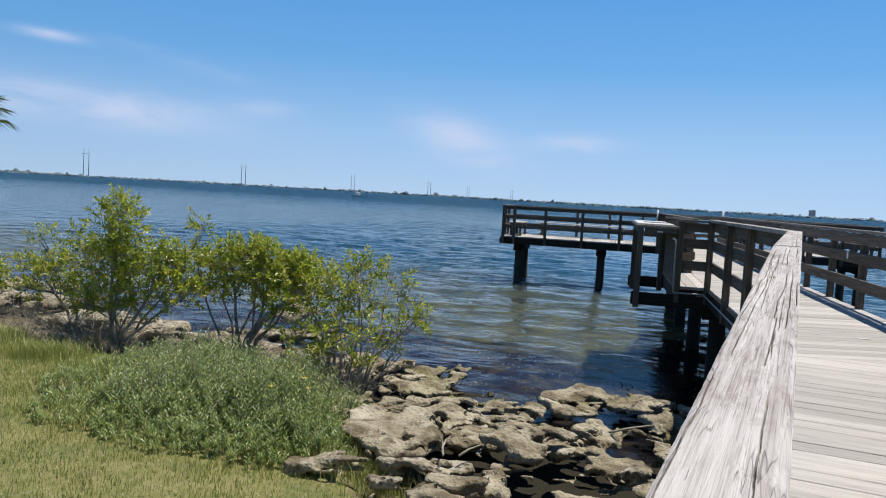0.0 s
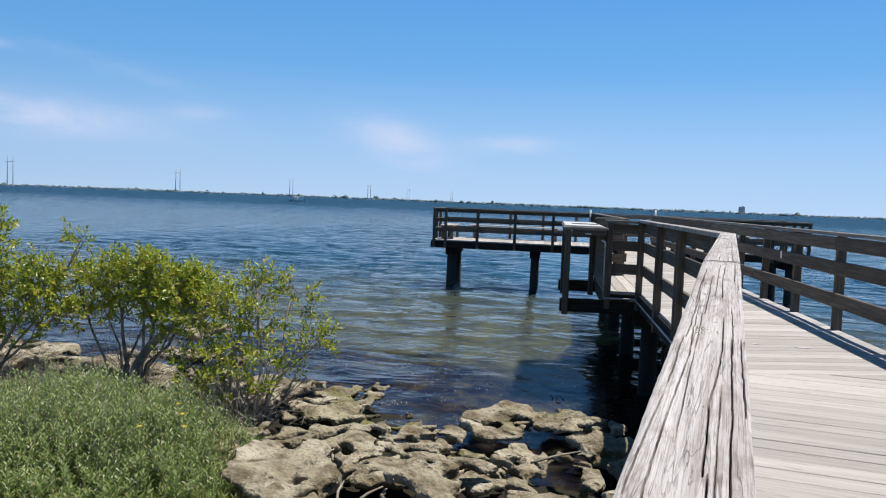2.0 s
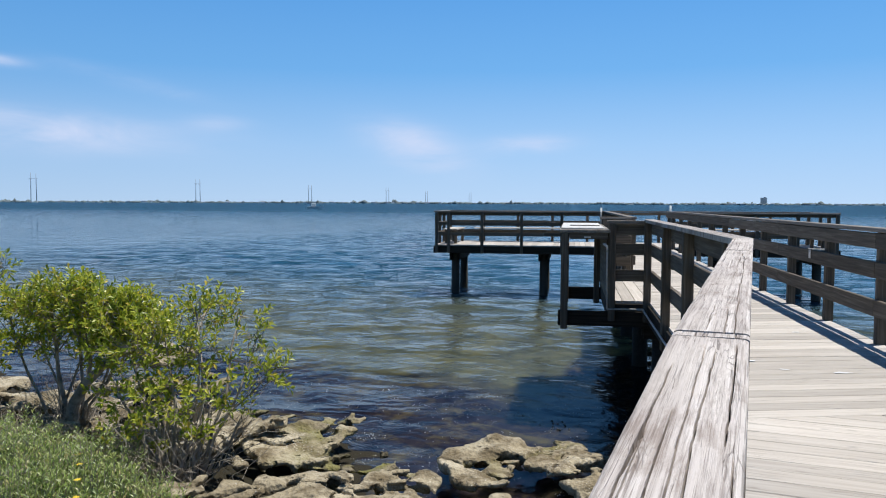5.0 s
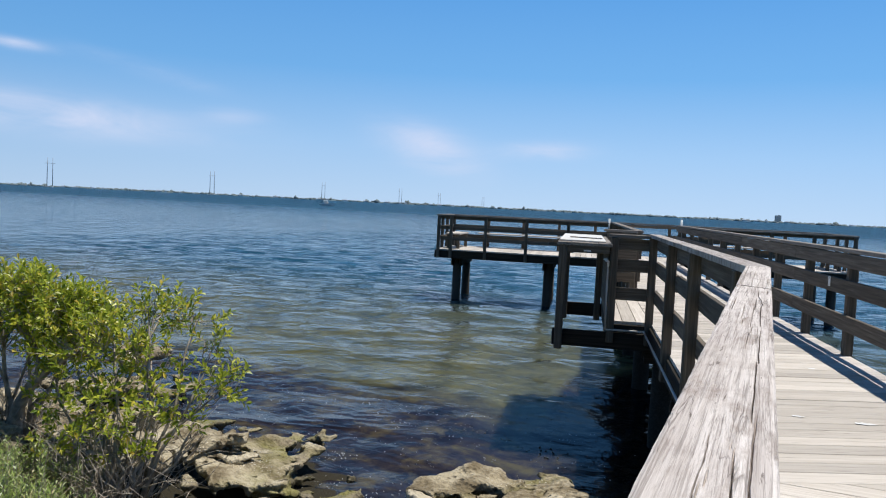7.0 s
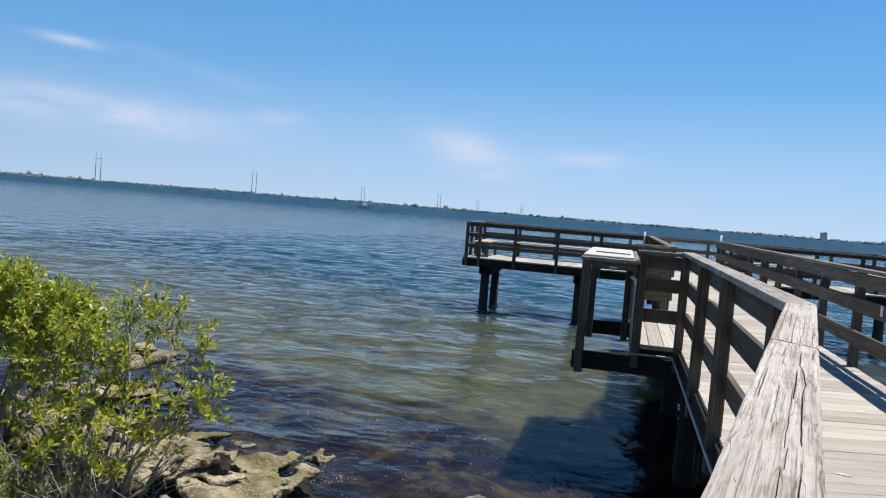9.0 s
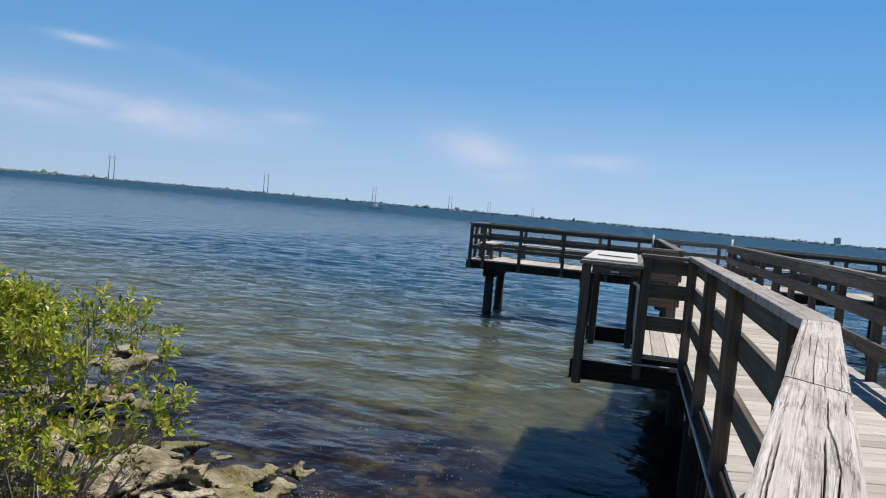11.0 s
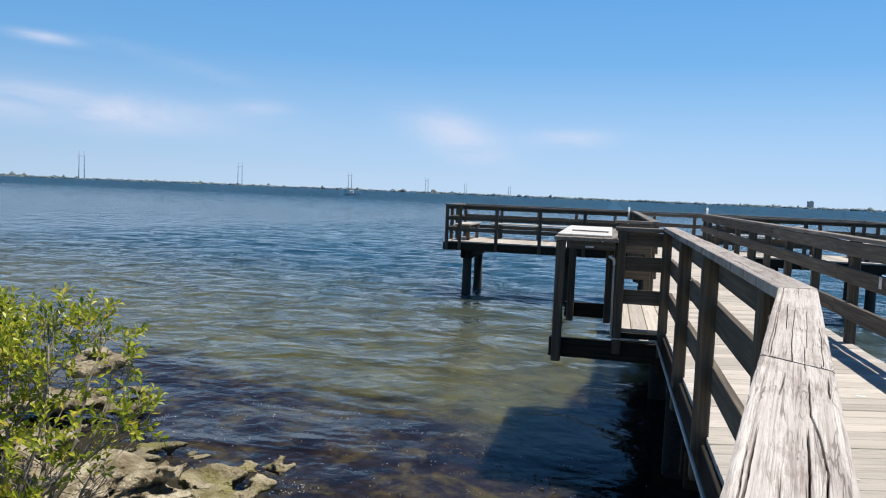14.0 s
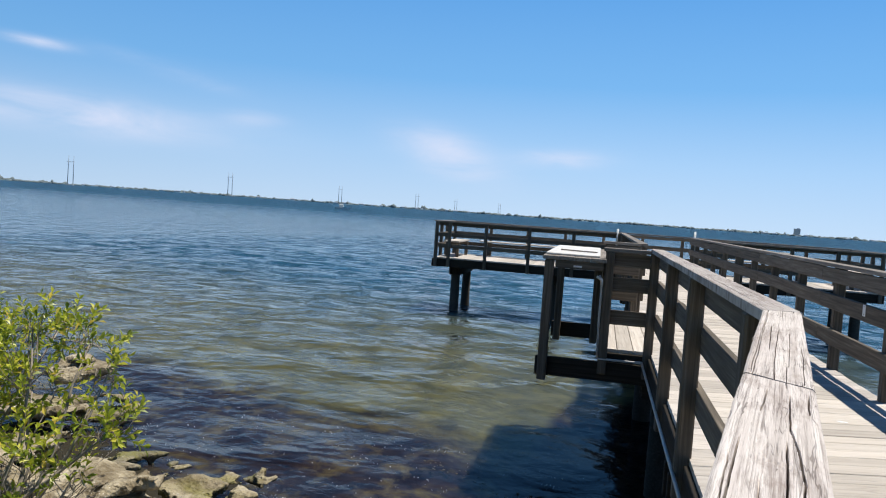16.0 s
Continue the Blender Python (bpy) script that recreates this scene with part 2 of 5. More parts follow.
def make_rock_material():
    m = Mat("coquina_rock", 0.9, 0.2)
    v = m.coords((1, 1, 1))
    big = m.noise(v, 1.8, 5, 0.6)
    med = m.noise(v, 9, 6, 0.65)
    pit = m.voronoi(v, 26)
    c = m.ramp(big, (0.25, (0.24, 0.20, 0.13)), (0.5, (0.41, 0.357, 0.255)), (0.75, (0.585, 0.53, 0.415)))
    c = m.mix(m.ramp(med, (0.32, 0.7), (0.46, 0.0)), c, (0.11, 0.088, 0.055))
    stain = m.noise(v, 3.1, 5, 0.62, 0.4)
    c = m.mix(m.ramp(stain, (0.44, 0.0), (0.60, 0.82)), c, (0.125, 0.096, 0.055))
    # pits sunk by the bump, with the shade inside them painted dark
    hole = m.math("MULTIPLY", m.ramp(m.voronoi(v, 9), (0.14, 1.0), (0.30, 0.0)), m.ramp(big, (0.48, 0.0), (0.56, 1.0)))
    c = m.mix(m.math("MULTIPLY", hole, 0.8), c, (0.05, 0.04, 0.026))
    wp = m.n.new("ShaderNodeNewGeometry").outputs["Position"]
    z = m.sep(wp)[2]
    # wet near the waterline; the dark also stands in for shade in the gaps
    wet = m.maprange(m.math("SUBTRACT", z, m.math("MULTIPLY", stain, 0.12)), -1.57, -1.36, 1.0, 0.0, True)
    c = m.mix(m.math("MULTIPLY", wet, 0.75), c, (0.045, 0.042, 0.022))
    alg = m.noise(v, 4.0, 4, 0.6)
    band = m.math("MULTIPLY", m.maprange(z, -1.54, -1.44), m.maprange(z, -1.30, -1.40))
    c = m.mix(m.math("MULTIPLY", band, m.ramp(alg, (0.4, 0.0), (0.6, 0.8))), c, (0.20, 0.19, 0.055))
    bar = m.voronoi(v, 34)
    spot = m.math("MULTIPLY", m.ramp(bar, (0.16, 1.0), (0.22, 0.0)), m.ramp(m.noise(v, 2.3, 2), (0.54, 0.0), (0.62, 1.0)))
    c = m.mix(spot, c, (0.66, 0.62, 0.54))
    m.color(c)
    h = m.math("SUBTRACT", m.math("ADD", m.math("MULTIPLY", med, 1.0), m.math("MULTIPLY", pit, 0.5)), hole)
    m.bump(h, 1.0, 0.035)
    r = m.maprange(wet, 0, 1, 0.92, 0.45)
    m.l.new(r, m.b.inputs["Roughness"])
    return m.m


M_ROCK = make_rock_material()


def make_ground_material():
    m = Mat("shore_ground", 0.95, 0.15)
    wp = m.n.new("ShaderNodeNewGeometry").outputs["Position"]
    x, y, z = m.sep(wp)
    a = m.noise(wp, 1.1, 5, 0.6)
    b = m.noise(wp, 14, 5, 0.7)
    fine = m.noise(wp, 70, 3, 0.7)
    grass = m.ramp(a, (0.3, (0.14, 0.17, 0.045)), (0.5, (0.25, 0.25, 0.08)), (0.72, (0.37, 0.33, 0.15)))
    grass = m.mix(m.ramp(b, (0.4, 0.0), (0.65, 0.55)), grass, (0.43, 0.375, 0.21))
    sand = m.ramp(b, (0.3, (0.10, 0.08, 0.05)), (0.6, (0.25, 0.20, 0.13)))
    f = m.maprange(m.math("ADD", z, m.math("MULTIPLY", a, 0.14)), -1.20, -1.08, 0.0, 1.0, True)
    # wet mud low down, darkened further to carry the shade between the rocks
    wet = m.maprange(m.math("ADD", z, m.math("MULTIPLY", b, 0.08)), -1.30, -1.46, 0.0, 1.0, True)
    sand = m.mix(wet, sand, (0.035, 0.03, 0.022))
    c = m.mix(f, sand, grass)
    m.color(m.mix(m.ramp(fine, (0.3, 0.35), (0.6, 0.0)), c, (0.06, 0.06, 0.025)))
    m.bump(m.math("ADD", b, fine), 0.7, 0.03)
    return m.m


M_GROUND = make_ground_material()


def make_water_material():
    m = Mat("bay_water", 0.07, 0.10)
    m.b.inputs["IOR"].default_value = 1.33
    wp = m.n.new("ShaderNodeNewGeometry").outputs["Position"]
    x, y, z = m.sep(wp)
    big = m.noise(wp, 0.30, 4, 0.6)
    mott = m.noise(wp, 1.3, 5, 0.65, 0.6)
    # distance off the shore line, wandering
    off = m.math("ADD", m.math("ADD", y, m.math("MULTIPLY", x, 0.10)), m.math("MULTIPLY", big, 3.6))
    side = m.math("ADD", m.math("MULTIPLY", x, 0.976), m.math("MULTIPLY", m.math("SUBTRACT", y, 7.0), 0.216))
    # the dark floor widens round the piles, standing in for the pier's shade
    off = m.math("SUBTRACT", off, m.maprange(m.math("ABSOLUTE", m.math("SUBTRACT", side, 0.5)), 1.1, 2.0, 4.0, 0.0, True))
    weed_shade = m.maprange(m.math("ADD", off, m.math("MULTIPLY", mott, 1.6)), 16.3, 14.7, 0.0, 1.0, True)
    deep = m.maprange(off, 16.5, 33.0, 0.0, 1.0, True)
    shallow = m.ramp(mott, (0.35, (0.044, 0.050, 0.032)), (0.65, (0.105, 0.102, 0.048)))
    weed_shade_c = m.ramp(mott, (0.40, (0.010, 0.009, 0.014)), (0.56, (0.024, 0.020, 0.024)), (0.70, (0.075, 0.062, 0.024)))
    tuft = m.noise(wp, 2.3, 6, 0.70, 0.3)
    weed_shade_c = m.mix(m.ramp(tuft, (0.50, 0.0), (0.68, 0.85)), weed_shade_c, (0.088, 0.073, 0.036))
    # near-black between the piles: the shade under the deck, put into the colour
    pile_shade = m.maprange(m.math("ADD", m.math("ABSOLUTE", m.math("SUBTRACT", side, 0.5)), mott), 1.6, 2.4, 1.0, 0.0, True)
    weed_shade_c = m.mix(pile_shade, weed_shade_c, m.ramp(tuft, (0.45, (0.005, 0.005, 0.007)), (0.75, (0.022, 0.019, 0.014))))
    c = m.mix(weed_shade, shallow, weed_shade_c)
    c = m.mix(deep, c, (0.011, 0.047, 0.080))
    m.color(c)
    # turbid water spreads the light under its surface
    m.b.subsurface_method = "BURLEY"
    m.b.inputs["Subsurface Weight"].default_value = 1.0
    m.b.inputs["Subsurface Radius"].default_value = (1.0, 1.0, 1.0)
    m.b.inputs["Subsurface Scale"].default_value = 0.32
    m.l.new(m.maprange(y, 25, 300, 0.05, 0.36, True), m.b.inputs["Roughness"])
    swell = m.noise(m.coords((0.8, 1.0, 1), "Object", False), 0.75, 3, 0.5, 0.3)
    rip = m.noise(m.coords((1.0, 1.1, 1), "Object", False), 2.0, 5, 0.6, 0.25)
    fine = m.noise(m.coords((0.9, 1.2, 1), "Object", False), 7.0, 3, 0.5, 0.1)
    lee = m.math("ADD", m.maprange(y, 7, 24, 0.36, 1.2, True), m.maprange(y, 30, 120, 0.0, 1.0, True))
    # calmer between the piles of the pier
    lee = m.math("MULTIPLY", lee, m.maprange(m.math("ABSOLUTE", m.math("SUBTRACT", side, 0.6)), 2.0, 4.2, 0.22, 1.0, True))
    a = m.bump(m.math("MULTIPLY", swell, lee), 1.0, 0.55)
    b = m.bump(m.math("MULTIPLY", rip, lee), 1.0, 0.11, a)
    m.bump(fine, 0.4, 0.010, b)
    return m.m


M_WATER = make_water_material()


def make_leaf_material(name, a, b, c, dry):
    m = Mat(name, 0.38, 0.55)
    r = m.random("Island")
    col = m.ramp(r, (0.0, a), (0.5, b), (0.9, c), (0.97, dry))
    m.color(col)
    # leaves let some light through
    tr = m.n.new("ShaderNodeBsdfTranslucent")
    m.l.new(col, tr.inputs["Color"])
    mx = m.n.new("ShaderNodeMixShader")
    mx.inputs[0].default_value = 0.4
    m.l.new(m.b.outputs[0], mx.inputs[1])
    m.l.new(tr.outputs[0], mx.inputs[2])
    m.l.new(mx.outputs[0], m.n["Material Output"].inputs["Surface"])
    return m.m


M_LEAF = make_leaf_material("mangrove_leaf", (0.13, 0.20, 0.022), (0.38, 0.445, 0.036), (0.60, 0.60, 0.075), (0.62, 0.48, 0.08))
M_HERB = make_leaf_material("grey_green_leaf", (0.10, 0.175, 0.042), (0.27, 0.36, 0.09), (0.42, 0.49, 0.17), (0.48, 0.44, 0.19))
M_GRASS = make_leaf_material("grass_blade", (0.20, 0.265, 0.05), (0.34, 0.375, 0.10), (0.47, 0.46, 0.17), (0.54, 0.47, 0.25))
M_PALM = make_leaf_material("palm_leaf", (0.03, 0.06, 0.012), (0.05, 0.09, 0.02), (0.08, 0.12, 0.03), (0.2, 0.16, 0.06))
M_BARK = plain("grey_bark", (0.36, 0.32, 0.27), 0.9, 0.2, 0, 0.3)
M_DRY = plain("dry_twig", (0.40, 0.35, 0.28), 0.9, 0.2, 0, 0.3)
# air haze is mixed into this colour of the far trees and bank
M_TREELINE = plain("hazed_shore", (0.19, 0.24, 0.255), 0.9, 0.1, 0, 0.3)
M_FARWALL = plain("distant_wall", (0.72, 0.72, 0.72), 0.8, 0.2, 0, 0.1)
# grey paled by painted air haze, for pylons, far roofs and the block
M_HAZEGREY = plain("hazed_grey", (0.30, 0.35, 0.41), 0.8, 0.2)


# ---- helpers of the build ----
def link_mesh(name, verts, faces, mat, parent=None, label="", smooth=False):
    me = bpy.data.meshes.new(name)
    me.from_pydata(verts, [], faces)
    me.materials.append(mat)
    if smooth:
        me.polygons.foreach_set("use_smooth", [True] * len(me.polygons))
    ob = new(name, me)
    ob.parent = parent
    if label:
        ob["label"] = label
    return ob


def part(name, bm, mat, parent=None, label="", smooth=False):
    me = bpy.data.meshes.new(name)
    bm.to_mesh(me)
    bm.free()
    me.materials.append(mat)
    if smooth:
        me.polygons.foreach_set("use_smooth", [True] * len(me.polygons))
    ob = new(name, me)
    ob.parent = parent
    if label:
        ob["label"] = label
    return ob


def thing(name, m=None, label="", category="", group="", kind=""):
    ob = new(name)
    ob.empty_display_size = 0.2
    if m is not None:
        ob.matrix_world = m
    return tagged(ob, label, category, group, kind)


LUMBER = {}


def lumber_mesh(length, w, h, mat):
    """A squared timber, centred, its length along y, its arrises worn."""
    key = (round(length, 3), round(w, 3), round(h, 3), mat.name)
    if key not in LUMBER:
        bm = bmesh.new()
        bmesh.ops.create_cube(bm, size=1.0, matrix=Matrix.Diagonal((w, length, h, 1)))
        bmesh.ops.bevel(bm, geom=list(bm.edges), offset=min(w, h) * 0.10, segments=1, affect="EDGES")
        me = bpy.data.meshes.new("lumber")
        bm.to_mesh(me)
        bm.free()
        me.materials.append(mat)
        LUMBER[key] = me
    return LUMBER[key]


def member(name, a, b, w, h, mat, parent, label="", turn=0.0):
    """A timber from a to b (in the parent's space); w lies level, h stands."""
    a, b = Vector(a), Vector(b)
    d = b - a
    ob = new(name, lumber_mesh(d.length, w, h, mat))
    if abs(d.z) > 0.9 * d.length:                      # a post: its y axis up
        rot = Matrix.Rotation(radians(90), 4, "X")
        rot = Matrix.Rotation(turn, 4, "Z") @ rot
    else:
        rot = Matrix.Rotation(math.atan2(d.y, d.x) - math.pi / 2, 4, "Z") @ Matrix.Rotation(math.asin(d.z / d.length), 4, "X")
    ob.parent = parent
    ob.matrix_basis = Matrix.Translation((a + b) / 2) @ rot
    if label:
        ob["label"] = label
    return ob


def clip_poly(poly, half):
    """Keep the side n.p <= d of each half plane."""
    for nx, ny, d in half:
        out = []
        for k in range(len(poly)):
            p, q = poly[k - 1], poly[k]
            sp, sq = nx * p[0] + ny * p[1] - d, nx * q[0] + ny * q[1] - d
            if (sp <= 0) != (sq <= 0):
                s = sp / (sp - sq)
                out.append((p[0] + s * (q[0] - p[0]), p[1] + s * (q[1] - p[1])))
            if sq <= 0:
                out.append(q)
        poly = out
        if len(poly) < 3:
            return []
    return poly


def plank_poly(poly, angle, z, thick, mat, parent):
    """A deck plank with that outline; its grain runs along angle (degrees from +x)."""
    cx = sum(p[0] for p in poly) / len(poly)
    cy = sum(p[1] for p in poly) / len(poly)
    rot = Matrix.Rotation(radians(angle - 90), 2)
    inv = rot.transposed()
    loc = [inv @ Vector((p[0] - cx, p[1] - cy)) for p in poly]
    n = len(loc)
    e = 0.004
    top = [(p.x * (1 - e / max(abs(p.x), 0.02)), p.y, 0.0) for p in loc]
    mid = [(p.x, p.y, -e) for p in loc]
    low = [(p.x, p.y, -thick) for p in loc]
    faces = [tuple(range(n)), tuple(range(3 * n - 1, 2 * n - 1, -1))]
    for k in range(n):
        j = (k + 1) % n
        faces.append((n + k, n + j, j, k))
        faces.append((2 * n + k, 2 * n + j, n + j, n + k))
    ob = link_mesh("plank", top + mid + low, faces, mat, parent)
    ob.matrix_basis = Matrix.Translation((cx, cy, z)) @ Matrix.Rotation(radians(angle - 90), 4, "Z")
    return ob


OUTER = Matrix.Translation((-0.05, 7.0, 0)) @ Matrix.Rotation(radians(BEND), 4, "Z")   # outer pier: x across, y along
rng = random.Random(7)

# ---- ground, water, far shore ----
WATER_Z = -1.58


def bank_edge(x):
    """Where the grass bank ends and the rocks begin."""
    pts = ((-60, 10.0), (-16, 8.0), (-9, 7.1), (-6.5, 6.9), (-4.2, 6.35), (-3.4, 5.3), (-2.3, 4.5), (4, 4.3), (60, 4.0))
    for (xa, ya), (xb, yb) in zip(pts, pts[1:]):
        if x <= xb:
            return ya + (yb - ya) * max(0.0, (x - xa) / (xb - xa))
    return 4.0


def land_height(x, y):
    """A low grass bank, a rocky foreshore at the water line, then the bay floor."""
    s = y - bank_edge(x) - 0.25 * noise.noise((x * 1.1, y * 1.1, 0.2))
    if s < 0:
        z = -1.13 + 0.03 * min(-s, 5.0)
    elif s < 2.2:
        sharp = max(0.0, min(1.0, (x + 6.0) / 1.5))
        z = -1.13 - 0.41 * (s / 2.2) ** (0.8 - 0.45 * sharp)
    else:
        z = -1.54 - 0.03 * min(s - 2.2, 2.4) - 0.12 * min(max(s - 4.6, 0), 14)
    return z + 0.045 * noise.noise((x * 0.9, y * 0.9, 3.1)) + 0.03 * noise.noise((x * 3, y * 3, 1.1))


def make_ground():
    xs = [-4500, -1200, -300, -90, -45, -30] + [-24 + 0.2 * k for k in range(160)] + [10, 14, 20, 40, 120, 500, 4500]
    ys = [-4500, -1000, -200, -60, -25, -14, -8, -4, -2] + [-1 + 0.2 * k for k in range(80)] + [16, 18, 20, 26, 40, 80, 300, 1200, 4500]
    verts = [(x, y, land_height(x, y)) for y in ys for x in xs]
    w = len(xs)
    faces = [(j * w + i, j * w + i + 1, (j + 1) * w + i + 1, (j + 1) * w + i) for j in range(len(ys) - 1) for i in range(w - 1)]
    ob = link_mesh("ground", verts, faces, M_GROUND, smooth=True)
    tagged(ob, "sandy grass bank sloping under the bay water", "ground", kind="structure")


make_ground()


def make_water():
    xs = [-4600, -1500, -500, -200, -100, -60] + [-40 + 0.3 * k for k in range(190)] + [22, 30, 60, 200, 800, 4600]
    ys = [3.5 + 0.25 * k for k in range(150)] + [42 + 0.8 * k for k in range(50)] + [90, 120, 200, 500, 1500, 4600]
    verts = []
    for y in ys:
        for x in xs:
            fade = max(0.0, min(1.0, (x + 40) / 8, (17 - x) / 6, (y - 6) / 6, (84 - y) / 20))
            grow = min(1.0, 0.35 + max(0, y - 10) / 25)
            h = 0.0
            if fade > 0:
                h = 0.06 * noise.noise((x * 0.4 + 0.15 * y, y * 1.1, 0.3)) + 0.04 * noise.noise((x * 0.9, y * 2.2 - 0.2 * x, 5.3))
            verts.append((x, y, WATER_Z + h * fade * grow))
    w = len(xs)
    faces = [(j * w + i, j * w + i + 1, (j + 1) * w + i + 1, (j + 1) * w + i) for j in range(len(ys) - 1) for i in range(w - 1)]
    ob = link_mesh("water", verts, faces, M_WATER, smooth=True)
    tagged(ob, "wind-rippled blue bay water, olive in the shallows", "water", kind="structure")


make_water()


# ---- far shore ----
def shore_point(az, dist):
    """A place on the bay: degrees clockwise from +y, metres."""
    return Vector((math.sin(radians(az)) * dist, math.cos(radians(az)) * dist, WATER_Z))


def blob(bm_verts, bm_faces, c, rx, ry, rz, r):
    """A rough low clump of five sides."""
    n0 = len(bm_verts)
    k = 6
    for ring, (zz, s) in enumerate(((0.0, 1.0), (0.45, 1.05), (0.8, 0.65), (1.0, 0.15))):
        for i in range(k):
            a = 2 * math.pi * i / k + ring * 0.4
            q = s * r.uniform(0.75, 1.2)
            bm_verts.append((c[0] + rx * q * math.cos(a), c[1] + ry * q * math.sin(a), c[2] + rz * zz * r.uniform(0.85, 1.1)))
    for ring in range(3):
        for i in range(k):
            j = (i + 1) % k
            bm_faces.append((n0 + ring * k + i, n0 + ring * k + j, n0 + (ring + 1) * k + j, n0 + (ring + 1) * k + i))
    bm_faces.append(tuple(n0 + 3 * k + i for i in range(k)))


def make_far_shore():
    r = random.Random(11)
    verts, faces = [], []
    az = -78.0
    while az < 48:
        d = 3300 + 250 * math.sin(az * 0.13) + r.uniform(-60, 60)
        p = shore_point(az, d)
        tall = r.uniform(5, 12) * (0.75 + 0.5 * noise.noise((az * 0.45, 2.0, 0.0)))
        if r.random() < 0.06:
            tall *= 1.8
        w = r.uniform(5, 13)
        blob(verts, faces, p, w, w, max(tall, 3.0), r)
        az += r.uniform(0.05, 0.15)
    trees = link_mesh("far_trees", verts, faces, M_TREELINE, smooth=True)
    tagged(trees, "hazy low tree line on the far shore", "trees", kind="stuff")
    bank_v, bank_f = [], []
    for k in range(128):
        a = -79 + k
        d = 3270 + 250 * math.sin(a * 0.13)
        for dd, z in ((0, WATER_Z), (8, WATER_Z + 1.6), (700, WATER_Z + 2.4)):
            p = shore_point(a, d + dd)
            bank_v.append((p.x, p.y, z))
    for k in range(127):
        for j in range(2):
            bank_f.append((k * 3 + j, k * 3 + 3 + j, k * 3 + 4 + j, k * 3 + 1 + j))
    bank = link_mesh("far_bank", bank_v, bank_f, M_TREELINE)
    tagged(bank, "low far bank of the bay", "bank", kind="structure")


make_far_shore()


def make_house(az, dist, w, h):
    p = shore_point(az, dist)
    hs = thing("far_house", Matrix.Translation(p) @ Matrix.Rotation(radians(-az), 4, "Z"), "small pale house on the far shore", "house", "far houses")
    bm = bmesh.new()
    bmesh.ops.create_cube(bm, size=1, matrix=Matrix.Translation((0, 0, h / 2 + 1)) @ Matrix.Diagonal((w, w * 0.6, h, 1)))
    part("wall", bm, M_FARWALL, hs)
    e, t = w * 0.56, h * 0.5
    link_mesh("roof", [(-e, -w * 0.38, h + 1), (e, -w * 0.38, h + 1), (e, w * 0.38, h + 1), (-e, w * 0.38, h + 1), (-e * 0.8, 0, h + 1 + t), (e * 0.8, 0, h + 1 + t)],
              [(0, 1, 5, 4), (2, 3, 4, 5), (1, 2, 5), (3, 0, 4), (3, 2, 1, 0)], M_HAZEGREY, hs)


r_house = random.Random(5)
for k in range(96):
    make_house(-62 + 0.93 * k + r_house.uniform(-1, 1), 3180 + r_house.uniform(-30, 30), r_house.uniform(7, 16) * (1.6 if k % 7 == 0 else 1), r_house.uniform(3.0, 5.0))


def make_block():
    p = Vector((36, 3560, WATER_Z))
    tb = thing("apartment_block", Matrix.Translation(p), "tall hazy grey apartment block on the far shore", "building")
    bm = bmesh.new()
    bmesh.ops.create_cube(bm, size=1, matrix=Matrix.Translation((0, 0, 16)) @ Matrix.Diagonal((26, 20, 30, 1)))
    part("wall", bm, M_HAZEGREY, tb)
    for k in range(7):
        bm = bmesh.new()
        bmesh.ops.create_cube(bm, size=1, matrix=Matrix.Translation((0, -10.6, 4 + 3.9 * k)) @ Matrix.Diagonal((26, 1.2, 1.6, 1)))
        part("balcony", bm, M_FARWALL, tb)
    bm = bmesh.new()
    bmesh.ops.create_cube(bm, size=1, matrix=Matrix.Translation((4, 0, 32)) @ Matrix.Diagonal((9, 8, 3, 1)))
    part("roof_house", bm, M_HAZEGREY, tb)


make_block()


def tube(name, pts, radii, mat, parent, sides=8, label="", smooth=True):
    """A round member along a line of points."""
    verts, faces = [], []
    n = len(pts)
    for k, p in enumerate(pts):
        p = Vector(p)
        d = (Vector(pts[min(k + 1, n - 1)]) - Vector(pts[max(k - 1, 0)])).normalized()
        ax = d.orthogonal().normalized() if k == 0 else (ax - d * ax.dot(d)).normalized()
        bx = d.cross(ax)
        for i in range(sides):
            a = 2 * math.pi * i / sides
            verts.append(p + radii[k] * (math.cos(a) * ax + math.sin(a) * bx))
    for k in range(n - 1):
        for i in range(sides):
            j = (i + 1) % sides
            faces.append((k * sides + i, k * sides + j, (k + 1) * sides + j, (k + 1) * sides + i))
    faces.append(tuple(range(sides - 1, -1, -1)))
    faces.append(tuple((n - 1) * sides + i for i in range(sides)))
    return link_mesh(name, verts, faces, mat, parent, label, smooth)


def make_tower(x, y):
    """A twin-pole power line structure standing in the bay."""
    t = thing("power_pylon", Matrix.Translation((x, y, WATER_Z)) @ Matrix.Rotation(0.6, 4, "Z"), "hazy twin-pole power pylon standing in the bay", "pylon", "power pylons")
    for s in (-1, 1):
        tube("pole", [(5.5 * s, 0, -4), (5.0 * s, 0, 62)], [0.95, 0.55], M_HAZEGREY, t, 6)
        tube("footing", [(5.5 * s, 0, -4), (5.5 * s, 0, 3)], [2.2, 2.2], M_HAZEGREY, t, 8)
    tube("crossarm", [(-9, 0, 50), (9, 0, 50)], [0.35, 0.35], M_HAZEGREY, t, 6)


for x, y in ((-1385, 1161), (-1334, 1607), (-1405, 2262), (-1331, 2708), (-1463, 3400), (-1440, 3950)):
    make_tower(x, y)


